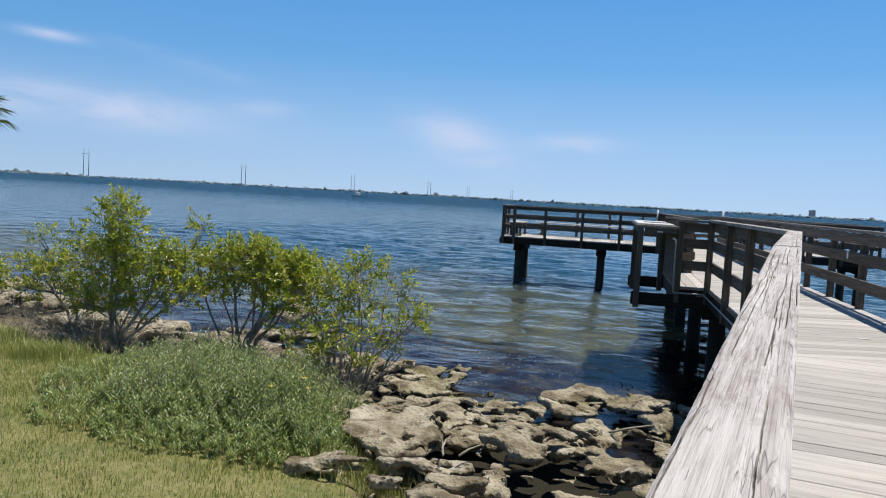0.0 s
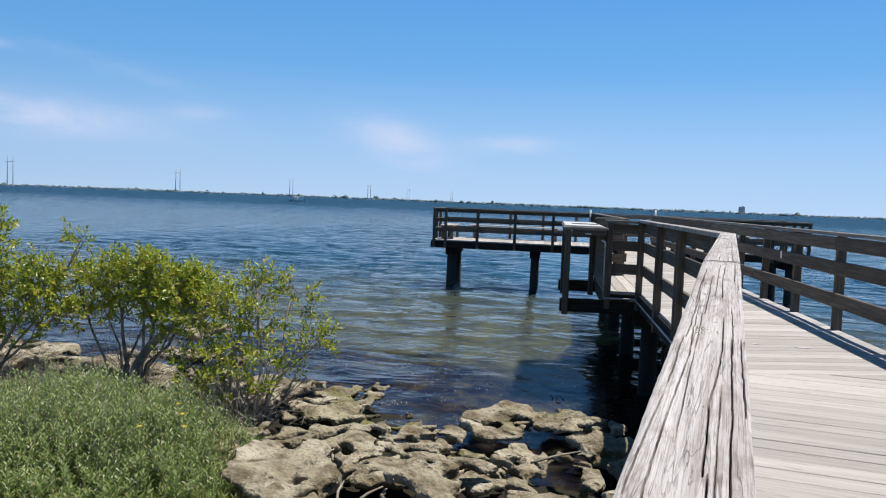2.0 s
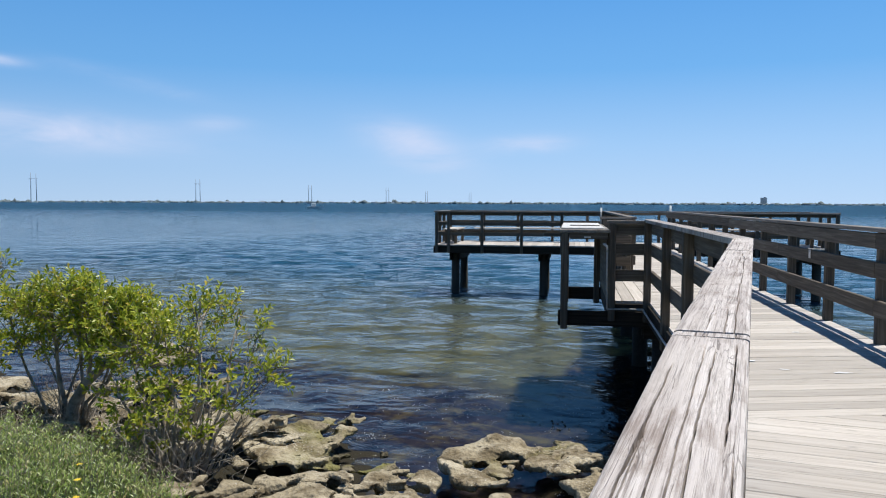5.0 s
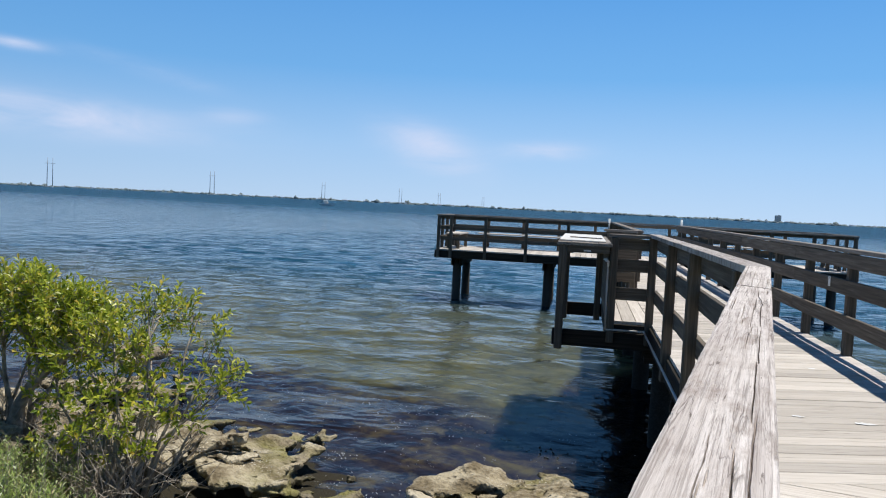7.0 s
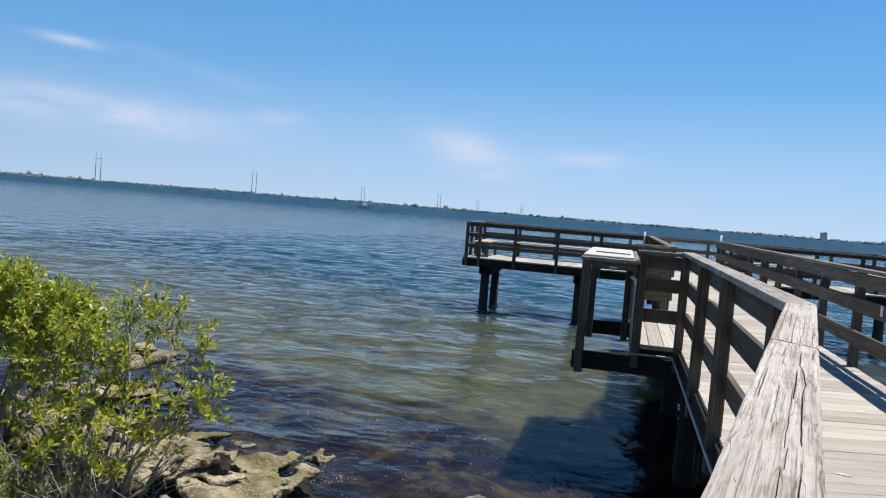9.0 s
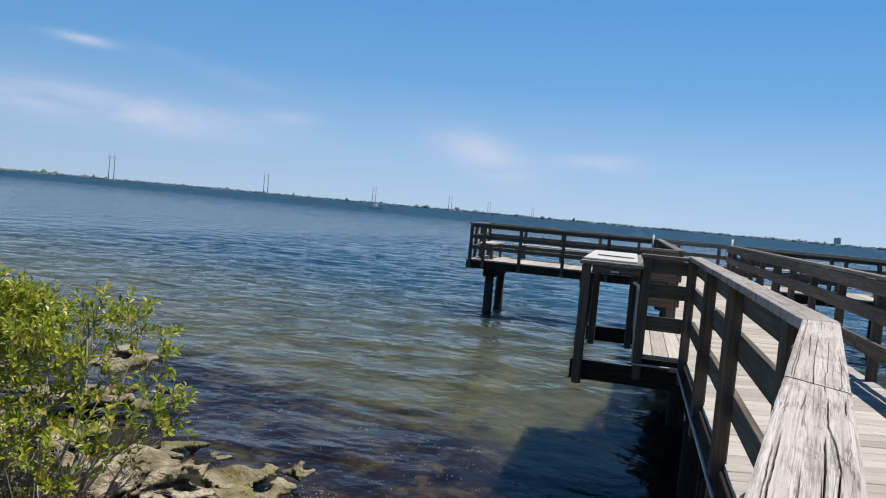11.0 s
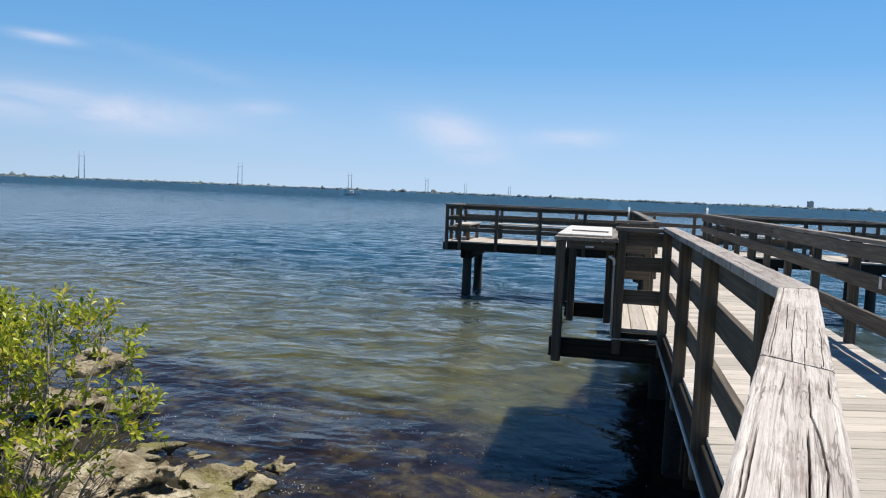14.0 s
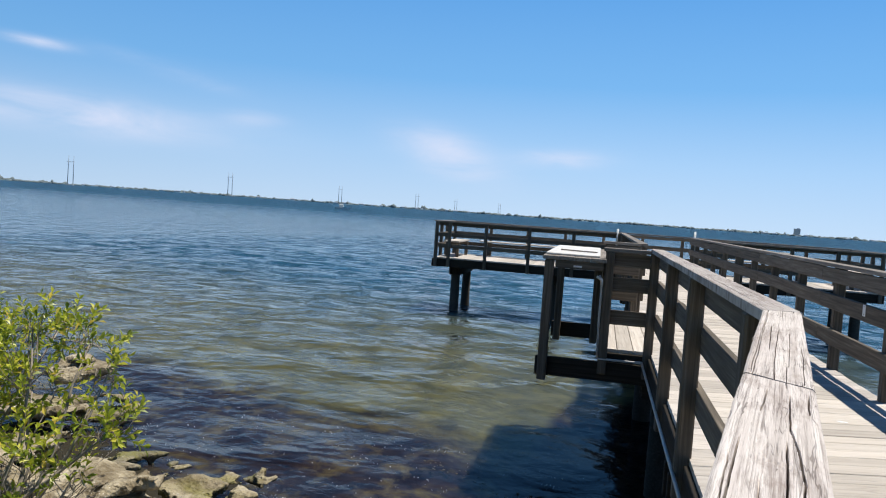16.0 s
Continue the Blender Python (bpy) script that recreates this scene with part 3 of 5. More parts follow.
def make_boat(az, dist):
    bt = thing("motor_boat", Matrix.Translation(shore_point(az, dist)) @ Matrix.Rotation(0.5, 4, "Z"), "small white motor boat far out on the bay", "boat")
    v = []
    for x, wd, z in ((-3.5, 1.2, 0.9), (0, 1.3, 1.0), (2.5, 0.9, 1.2), (4.2, 0.05, 1.5)):
        v += [(x, -wd, z), (x, wd, z), (x, wd * 0.6, -0.2), (x, -wd * 0.6, -0.2)]
    f = []
    for k in range(3):
        for i in range(4):
            j = (i + 1) % 4
            f.append((k * 4 + i, k * 4 + j, k * 4 + 4 + j, k * 4 + 4 + i))
    f += [(3, 2, 1, 0), (12, 13, 14, 15)]
    link_mesh("hull", v, f, M_WHITE, bt)
    bm = bmesh.new()
    bmesh.ops.create_cube(bm, size=1, matrix=Matrix.Translation((-0.3, 0, 1.7)) @ Matrix.Diagonal((2.2, 1.6, 1.4, 1)))
    bmesh.ops.bevel(bm, geom=list(bm.edges), offset=0.2, segments=1, affect="EDGES")
    part("cabin", bm, M_FARWALL, bt)


make_boat(-31.4, 385)


# ---- pier: substructure ----
def pile(parent, x, y, top, r=0.13, mat=None):
    return tube("pile", [(x, y, -4.2), (x, y, -1.6), (x, y, top)], [r * 1.08, r * 1.04, r * 0.96], mat or M_PILE, parent, 12)


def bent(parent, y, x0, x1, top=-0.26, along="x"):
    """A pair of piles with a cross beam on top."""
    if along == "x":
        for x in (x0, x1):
            # walkway piles wear the beam black: shade under the deck, put into their colour
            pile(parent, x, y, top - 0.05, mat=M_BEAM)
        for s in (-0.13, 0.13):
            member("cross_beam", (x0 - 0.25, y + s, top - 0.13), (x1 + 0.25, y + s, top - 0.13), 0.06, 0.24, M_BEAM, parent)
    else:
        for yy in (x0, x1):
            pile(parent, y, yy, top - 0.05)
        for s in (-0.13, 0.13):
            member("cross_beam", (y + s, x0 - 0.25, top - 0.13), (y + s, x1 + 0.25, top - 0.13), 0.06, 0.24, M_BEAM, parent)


RAMP = Matrix.Translation((0, 3.487, 0)) @ Matrix.Rotation(radians(2.3), 4, "X")      # the walkway climbs from the bank up to here
inner_frame = thing("pier_frame", None, "dark timber piles and beams under the pier walkway, piles blackened as shade", "pier frame", kind="structure")
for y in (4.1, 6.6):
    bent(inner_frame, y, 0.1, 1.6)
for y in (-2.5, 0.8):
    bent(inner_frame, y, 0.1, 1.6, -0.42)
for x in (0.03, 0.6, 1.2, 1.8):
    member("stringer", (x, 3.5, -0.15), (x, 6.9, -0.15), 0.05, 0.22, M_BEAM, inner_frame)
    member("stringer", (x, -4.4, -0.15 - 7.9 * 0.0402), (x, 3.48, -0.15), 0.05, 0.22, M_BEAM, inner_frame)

outer_frame = thing("pier_frame", OUTER, "dark timber piles and beams under the pier walkway, piles blackened as shade", "pier frame", kind="structure")
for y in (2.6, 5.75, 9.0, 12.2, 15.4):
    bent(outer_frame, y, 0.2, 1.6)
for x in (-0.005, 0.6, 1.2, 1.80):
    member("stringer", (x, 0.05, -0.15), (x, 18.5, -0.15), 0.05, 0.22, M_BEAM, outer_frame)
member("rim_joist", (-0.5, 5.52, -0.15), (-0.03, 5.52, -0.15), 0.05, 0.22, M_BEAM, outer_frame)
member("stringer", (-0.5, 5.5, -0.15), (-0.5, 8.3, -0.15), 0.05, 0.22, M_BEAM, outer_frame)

T0, T1, TL, TR = 18.5, 21.2, -5.15, 6.45
head_frame = thing("pier_frame", OUTER, "dark timber piles and beams under the pier head platform", "pier frame", kind="structure")
for x in (-4.62, -1.85, 0.9, 3.6, 6.1):
    bent(head_frame, x, T0 + 0.75, T1 - 0.05, along="y")
for y in (T0 + 0.04, T0 + 0.9, T0 + 1.8, T1 - 0.04):
    member("stringer", (TL, y, -0.15), (TR, y, -0.15), 0.05, 0.22, M_BEAM, head_frame)
for x in (TL - 0.03, TR + 0.03):
    member("rim_joist", (x, T0, -0.15), (x, T1, -0.15), 0.05, 0.22, M_BEAM, head_frame)


# ---- pier: railings ----
def railing(m, a, b, inward, posts, top=1.05, label="", capw=0.13, cap_mat=None, caps=True, post_low=-0.26, ends=(0, 0), boards=None):
    """A post and board railing from a to b (plan); boards on the inward side, posts outside, at those distances along it."""
    rl = thing("railing", m, label, "railing", "pier railings")
    a, b, n = Vector(a), Vector(b), Vector(inward).normalized()
    d = (b - a).normalized()
    length = (b - a).length
    turn = math.atan2(d.y, d.x)
    for s in posts:
        p = a + d * s - n * 0.024
        member("post", (p.x, p.y, post_low), (p.x, p.y, top - 0.04), 0.09, 0.09, M_RAIL, rl, turn=turn)
    q = n * 0.034
    cuts = [0.0]
    while length - cuts[-1] > 4.6:
        cuts.append(cuts[-1] + 3.3)
    cuts.append(length)
    for z, h in boards or ((top - 0.115, 0.14), (0.678, 0.148), (0.33, 0.15)):
        for s0, s1 in zip(cuts, cuts[1:]):
            p0, p1 = a + d * (s0 + 0.003) + q, a + d * (s1 - 0.003) + q
            j = rng.uniform(-0.006, 0.006)
            member("rail_board", (p0.x, p0.y, z + j), (p1.x, p1.y, z + j), 0.041, h, M_RAIL, rl)
    if caps:
        cuts2 = [-ends[0]] + [c + 0.7 for c in cuts[1:-1]] + [length + ends[1]]
        for s0, s1 in zip(cuts2, cuts2[1:]):
            p0, p1 = a + d * (s0 + 0.002), a + d * (s1 - 0.002)
            member("cap", (p0.x, p0.y, top - 0.019), (p1.x, p1.y, top - 0.019), capw, 0.038, cap_mat or M_FARCAP, rl)
    return rl


RAIL_TOP = 1.07
inner_rail = railing(None, (-0.0585, 3.49), (-0.0585, 6.95), (1, 0), [0.06, 1.6, 3.1], RAIL_TOP,
                     "weathered grey railing with a cracked, sun-bleached cap board", caps=False)
railing(None, (1.84, 3.49), (1.84, 6.7), (-1, 0), [0.06, 1.6, 3.1], RAIL_TOP, "brown weathered post and board railing along the walkway")
ramp_rail = railing(RAMP, (-0.0585, -7.9), (-0.0585, -0.003), (1, 0), [0.1, 1.6, 3.1, 4.6, 6.1, 7.5], RAIL_TOP,
                    "weathered grey ramp railing with a cracked, sun-bleached cap board", caps=False)
railing(RAMP, (1.84, -7.9), (1.84, -0.003), (-1, 0), [0.1, 1.6, 3.1, 4.6, 6.1, 7.5], RAIL_TOP, "brown weathered post and board railing along the ramp")
near_rail = railing(OUTER, (-0.01, 0.0), (-0.01, 5.5), (1, 0), [0.25, 1.95, 3.45, 5.42], RAIL_TOP,
                    "dark weathered railing with a grey cap running out over the water", caps=False)
railing(OUTER, (1.76, -0.55), (1.76, T0), (-1, 0), [0.4 + 1.46 * k for k in range(13)] + [18.95], 1.06, "dark weathered post and board railing along the walkway")
railing(OUTER, (-0.01, 8.3), (-0.01, T0), (1, 0), [0.05 + 1.45 * k for k in range(7)] + [10.1], 1.05, "dark weathered post and board railing along the walkway")
railing(OUTER, (-0.5, 5.48), (-0.06, 5.48), (0, 1), [0.02], 1.05, "short dark railing with a grey cap beside the cleaning table", ends=(0.05, 0.0))
railing(OUTER, (-0.5, 8.25), (-0.04, 8.25), (0, -1), [0.03, 0.42], 1.05, "short dark railing beside the cleaning table", ends=(0.05, 0.0))
HEAD_BOARDS = ((0.94, 0.09), (0.64, 0.11), (0.33, 0.11))
head_posts = [0.05, 0.42, 1.45, 2.65, 3.85, 5.05]
railing(OUTER, (TL, T0), (-0.06, T0), (0, 1), head_posts, 1.03, "dark weathered railing round the pier head platform", boards=HEAD_BOARDS)
railing(OUTER, (1.84, T0), (TR, T0), (0, 1), [0.05, 1.2, 2.4, 3.5, 4.55], 1.01, "dark weathered railing round the pier head platform", boards=HEAD_BOARDS)
railing(OUTER, (TL, T1), (TR, T1), (0, -1), [0.05 + 1.15 * k for k in range(11)], 1.03, "dark weathered railing round the pier head platform", boards=HEAD_BOARDS)
railing(OUTER, (TL, T0 + 0.1), (TL, T1 - 0.1), (1, 0), [0.9, 1.7], 1.03, "dark weathered railing at the end of the pier head", boards=HEAD_BOARDS)
railing(OUTER, (TR, T0 + 0.1), (TR, T1 - 0.1), (-1, 0), [0.9, 1.7], 1.02, "dark weathered railing at the end of the pier head", boards=HEAD_BOARDS)


# ---- cap boards that the walk passes close by ----
def cap_board(quad, top, thick, seed, parent, res=0.012, cracks=7, splits=(), mat=None):
    """A split and weathered board: quad = left near, right near, right far, left far (plan)."""
    r = random.Random(seed)
    ln, rn, rf, lf = [Vector(p) for p in quad]
    length = ((rf - rn).length + (lf - ln).length) / 2
    width = (rn - ln).length
    nu, nv = 220, max(8, int(length / res))
    lines = []
    for _ in range(int(0.8 * cracks * max(1.0, length / 2.0))):
        s0 = r.uniform(-0.3, length)
        lines.append((r.uniform(0.08, 0.92) * width, s0, s0 + r.uniform(0.12, 1.1), r.uniform(0.006, 0.018), r.uniform(0.0004, 0.0009), r.uniform(0, 99)))
    knots = [(r.uniform(0.2, 0.8) * width, r.uniform(0.1, length - 0.1), r.uniform(0.012, 0.022)) for _ in range(int(length * 1.3))]
    verts = []
    for j in range(nv + 1):
        t = j / nv
        s = t * length
        open_here = []
        for line in splits:
            for (xa, sa), (xb, sb) in zip(line, line[1:]):
                if sa <= s < sb:
                    xc = xa + (xb - xa) * (s - sa) / (sb - sa) + 0.0009 * noise.noise((s * 30, xa * 40, 3.0))
                    tap = min(1.0, (s - line[0][1]) / 0.06, (line[-1][1] - s) / 0.06)
                    open_here.append((xc, 0.020 * tap, 0.0008))
        lx = 0.001 * noise.noise((s * 4, seed, 0.5)) + 0.0006 * noise.noise((s * 27, seed, 2.5))
        rx = 0.001 * noise.noise((s * 4, seed, 7.5)) + 0.0006 * noise.noise((s * 27, seed, 8.5))
        for i in range(nu + 1):
            k = i / nu
            p = (ln.lerp(rn, k)).lerp(lf.lerp(rf, k), t)
            w = k * width
            e = min(w, width - w)
            z = -0.0035 * max(0, 1 - e / 0.008) ** 2
            bend = 0.006 * noise.noise((w * 8, s * 1.4, seed))
            z += 0.0004 * noise.noise(((w + bend) * 150, s * 1.3, seed))
            z += 0.0006 * noise.noise((w * 14, s * 2, seed + 9))
            for kx, ks, kr in knots:
                q = math.hypot(w - kx, (s - ks) * 0.6)
                if q < kr * 2:
                    z += 0.0012 * math.cos(q * 900) * (1 - q / (2 * kr)) - 0.002 * max(0, 1 - q / (kr * 0.5))
            for xc, dep, cw in open_here:
                q = abs(w - xc)
                if q < cw * 1.6:
                    z -= dep * math.exp(-(q / cw) ** 4)
            for x0, s0, s1, dep, cw, ph in lines:
                if s0 < s < s1:
                    xc = x0 + 0.005 * noise.noise((s * 1.6, ph, 0)) + 0.0018 * noise.noise((s * 9, ph, 4)) + 0.004 * math.floor(2.5 * noise.noise((s * 0.9, ph, 9))) + 0.0005 * noise.noise((s * 45, ph, 7))
                    q = abs(w - xc)
                    if q < cw * 1.6:
                        tap = min(1.0, (s - s0) / 0.12, (s1 - s) / 0.12)
                        z -= dep * tap * math.exp(-(q / cw) ** 4)
            verts.append((p.x + (lx * (1 - k) + rx * k), p.y, top + z))
    n = nu + 1
    faces = [(j * n + i, j * n + i + 1, (j + 1) * n + i + 1, (j + 1) * n + i) for j in range(nv) for i in range(nu)]
    ring = [i for i in range(n)] + [j * n + nu for j in range(1, nv + 1)] + [nv * n + i for i in range(nu - 1, -1, -1)] + [j * n for j in range(nv - 1, 0, -1)]
    base = len(verts)
    for k in ring:
        x, y, z = verts[k]
        verts.append((x, y, top - thick))
    m = len(ring)
    for k in range(m):
        j = (k + 1) % m
        faces.append((ring[j], ring[k], base + k, base + j))
    faces.append(tuple(base + k for k in range(m - 1, -1, -1)))
    ob = link_mesh("cap", verts, faces, mat or M_CAP, parent)
    return ob


CL, CR = -0.1145, -0.0025
def on_board(points, near):
    """Plan points to distances across and along a board that starts at near."""
    return sorted(((x - CL, y - near) for x, y in points), key=lambda p: p[1])


RAMP_END = -0.059      # the sloping cap meets the level one
NEAR_SPLITS = [on_board(line, 3.487 - 0.043 - 4.6) for line in (
    ((-0.039, 2.357), (-0.037, 2.054), (-0.043, 1.838), (-0.048, 1.748), (-0.046, 1.603), (-0.047, 1.512), (-0.042, 1.506), (-0.042, 1.30), (-0.045, 1.05)),
    ((-0.088, 2.23), (-0.083, 2.01), (-0.091, 1.607), (-0.092, 1.443), (-0.095, 1.1)),
    ((-0.100, 1.77), (-0.106, 1.574), (-0.108, 1.431)),
    ((-0.009, 2.156), (-0.010, 1.947), (-0.008, 1.696)),
    ((-0.045, 3.3), (-0.049, 2.95), (-0.044, 2.6)), ((-0.094, 3.2), (-0.098, 2.8), (-0.096, 2.5)), ((-0.018, 3.35), (-0.02, 2.9)))]
LATE_SPLITS = [on_board(line, 3.430) for line in (
    ((-0.040, 5.60), (-0.040, 5.384), (-0.031, 5.279), (-0.027, 5.164), (-0.031, 5.05), (-0.028, 4.7)),
    ((-0.044, 5.315), (-0.043, 5.188), (-0.044, 5.0)), ((-0.095, 5.273), (-0.096, 5.146), (-0.096, 4.95)),
    ((-0.072, 5.615), (-0.076, 5.443)), ((-0.014, 5.65), (-0.016, 5.498)))]
cap_board([(CL, -4.6), (CR, -4.6), (CR, RAMP_END), (CL, RAMP_END)], RAIL_TOP, 0.04, 3, ramp_rail, cracks=8, splits=NEAR_SPLITS)
cap_board([(CL, -7.9), (CR, -7.9), (CR, -4.606), (CL, -4.606)], RAIL_TOP, 0.04, 5, ramp_rail, 0.03)
cap_board([(CL, 3.388), (CR, 3.392), (CR, 3.426), (CL, 3.425)], RAIL_TOP - 0.0028, 0.038, 9, inner_rail, 0.006)
cap_board([(CL, 3.428), (CR, 3.430), (CR, 5.661), (CL, 5.741)], RAIL_TOP - 0.001, 0.04, 12, inner_rail, cracks=11, splits=LATE_SPLITS)
cap_board([(CL, 5.744), (CR, 5.664), (CR, 6.985), (CL, 6.93)], RAIL_TOP, 0.04, 21, inner_rail, cracks=14)
cap_board([(-0.072, -0.052), (0.052, -0.006), (0.052, 2.9), (-0.072, 2.9)], RAIL_TOP, 0.04, 31, near_rail, mat=M_OUTCAP)
cap_board([(-0.072, 2.905), (0.052, 2.905), (0.052, 5.54), (-0.072, 5.54)], RAIL_TOP - 0.002, 0.04, 37, near_rail, 0.02, mat=M_OUTCAP)


# ---- fish-cleaning table ----
def make_table():
    x0, x1, y0, y1, top = -1.14, -0.54, 5.40, 8.15, 0.93
    tb = thing("cleaning_table", OUTER, "long weathered fish-cleaning table with a pale top beside the railing", "table")
    for k in range(4):
        w = (x1 - x0 + 0.05) / 4
        xa = x0 - 0.02 + w * (k + 0.5)
        member("top_plank", (xa, y0 - 0.06, top - 0.02 + 0.002 * (k % 2)), (xa, y1 + 0.03, top - 0.02 + 0.002 * (k % 2)), w - 0.004, 0.04, M_FARCAP, tb)
    for a, b in (((x0 + 0.11, y0 - 0.02), (x1, y0 - 0.02)), ((x0, y1), (x1, y1)), ((x0 + 0.02, y0 + 0.06), (x0 + 0.02, y1 - 0.05)), ((x1, y0 + 0.05), (x1, y1 - 0.05))):
        member("apron", (*a, top - 0.081), (*b, top - 0.081), 0.036, 0.08, M_RAIL, tb)
    for x, y, low in ((x0 + 0.05, y0, -0.37), (x0 + 0.05, y1 - 0.07, -0.36), (x1 - 0.05, y1 - 0.07, -0.36)):
        member("leg", (x, y, low), (x, y, top - 0.042), 0.095, 0.095, M_RAIL, tb)
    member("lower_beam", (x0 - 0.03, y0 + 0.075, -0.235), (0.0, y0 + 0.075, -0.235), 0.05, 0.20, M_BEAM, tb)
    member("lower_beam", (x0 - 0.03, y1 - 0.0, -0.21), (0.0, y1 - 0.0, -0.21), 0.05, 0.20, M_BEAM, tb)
    # boards added edge-on to close a lit slit in the table's water shadow
    for k in range(6):
        member("back_board", (-0.525, y0 + 0.14, 0.07 + 0.15 * k), (-0.525, y1 - 0.02, 0.07 + 0.15 * k), 0.03, 0.148, M_RAIL, tb)
    bm = bmesh.new()
    bmesh.ops.create_cube(bm, size=1, matrix=Matrix.Translation((-0.86, 6.78, top + 0.014)) @ Matrix.Diagonal((0.56, 2.5, 0.022, 1)))
    bmesh.ops.bevel(bm, geom=list(bm.edges), offset=0.006, segments=1, affect="EDGES")
    slab = part("cutting_surface", bm, M_BOARD, tb, "pale stained cutting surface")
    member("rule_strip", (-1.02, 6.25, top + 0.034), (-0.62, 6.15, top + 0.034), 0.05, 0.012, M_FARCAP, slab, "grey strip let into the top")
    bm = bmesh.new()
    bmesh.ops.create_cube(bm, size=1, matrix=Matrix.Translation((-0.80, y0 - 0.041, 0.835)) @ Matrix.Diagonal((0.085, 0.006, 0.018, 1)))
    part("plate", bm, M_WHITE, tb, "small white plate")


make_table()


def make_pipe():
    pp = thing("water_pipe", OUTER, "grey-white plastic water pipe along the pier edge", "pipe")
    tube("run", [(-0.085, 0.2, -0.10), (-0.085, 5.40, -0.10)], [0.011, 0.011], M_PIPE, pp, 10)
    tube("elbow", [(-0.085, 5.36, -0.10), (-0.085, 5.42, -0.10), (-0.15, 5.42, -0.10)], [0.015, 0.017, 0.015], M_PIPE, pp, 10)
    tube("cross_run", [(-0.10, 5.42, -0.10), (-0.53, 5.42, -0.10)], [0.012, 0.012], M_PIPE, pp, 10)
    riser = tube("riser", [(-0.535, 5.42, -0.10), (-0.545, 5.42, 0.30), (-0.545, 5.41, 0.70), (-0.575, 5.41, 0.76)], [0.011] * 4, M_PIPE, pp, 10)
    tube("tap", [(-0.545, 5.40, 0.66), (-0.55, 5.38, 0.72), (-0.60, 5.37, 0.75)], [0.013, 0.016, 0.012], M_WHITE, riser, 10)


make_pipe()


def make_rail_tag():
    tag = thing("rail_tag", OUTER @ Matrix.Translation((1.700, 4.66, 0.70)), "small white plastic tag screwed to the rail board", "tag")
    bm = bmesh.new()
    bmesh.ops.create_cube(bm, size=1, matrix=Matrix.Diagonal((0.004, 0.07, 0.10, 1)))
    bmesh.ops.bevel(bm, geom=list(bm.edges), offset=0.0012, segments=1, affect="EDGES")
    plate = part("plate", bm, M_WHITE, tag)
    for z in (-0.035, 0.035):
        tube("screw", [(-0.002, 0, z), (-0.004, 0, z)], [0.005, 0.004], M_DARKMETAL, plate, 8)


def make_wire_loop():
    lp = thing("wire_loop", OUTER @ Matrix.Translation((0.062, 1.03, 0.62)), "thin dark wire loop hanging from the rail board", "wire")
    ring = [(0.004 * math.sin(3 * a), 0.03 * math.cos(a), 0.04 * math.sin(a)) for a in [6.283 * k / 16 for k in range(17)]]
    tube("loop", ring, [0.0025] * 17, M_DARKMETAL, lp, 6)
    tube("hook", [(-0.008, 0, 0.09), (-0.002, 0, 0.07), (0, 0, 0.04)], [0.003, 0.003, 0.0025], M_DARKMETAL, lp, 6)


make_rail_tag()
make_wire_loop()


def make_rod_holder(x, y, z0, h):
    rh = thing("rod_holder", OUTER @ Matrix.Translation((x, y, z0)), "white plastic rod holder tube fixed to the railing", "rod holder", "rod holders")
    body = tube("tube", [(0, 0, 0), (0, 0, h)], [0.03, 0.03], M_WHITE, rh, 10)
    tube("strap", [(0, 0, 0.1), (0, 0, 0.13)], [0.036, 0.036], M_DARKMETAL, body, 10)


make_rod_holder(-0.16, T0 - 0.04, 0.55, 0.60)
make_rod_holder(1.82, T0 - 0.05, 0.6, 0.62)


def make_bench(x, y, length, turn, label):
    b = thing("bench", OUTER @ Matrix.Translation((x, y, 0)) @ Matrix.Rotation(radians(turn), 4, "Z"), label, "bench", "pier benches")
    for k in (-0.15, 0.0, 0.15):
        member("seat_plank", (k, -length / 2, 0.45), (k, length / 2, 0.45), 0.14, 0.038, M_DECK, b)
    for s in (-length / 2 + 0.2, length / 2 - 0.2):
        member("leg", (-0.15, s, 0), (-0.15, s, 0.43), 0.09, 0.09, M_RAIL, b)
        member("leg", (0.15, s, 0), (0.15, s, 0.43), 0.09, 0.09, M_RAIL, b)
        member("seat_bearer", (-0.2, s, 0.39), (0.2, s, 0.39), 0.04, 0.08, M_RAIL, b)


make_bench(TL + 0.40, (T0 + T1) / 2, 1.9, 0, "weathered plank bench at the end of the pier head")
make_bench(-2.6, T1 - 0.40, 3.2, 90, "weathered plank bench along the pier head railing")
make_bench(3.6, T1 - 0.40, 3.2, 90, "weathered plank bench along the pier head railing")
make_bench(TR - 0.40, (T0 + T1) / 2, 1.9, 0, "weathered plank bench at the end of the pier head")


def make_bucket(x, y, z):
    bk = thing("bucket", OUTER @ Matrix.Translation((x, y, z)), "white plastic bucket standing on a pier bench", "bucket")
    pail = tube("pail", [(0, 0, 0), (0, 0, 0.30)], [0.12, 0.145], M_WHITE, bk, 16)
    tube("rim", [(0, 0, 0.30), (0, 0, 0.325)], [0.155, 0.155], M_WHITE, pail, 16)
    pts = [(0.155 * math.cos(a), 0.02, 0.3 + 0.12 * math.sin(a)) for a in [math.pi * k / 8 for k in range(9)]]
    tube("handle", pts, [0.005] * 9, M_DARKMETAL, bk, 5)


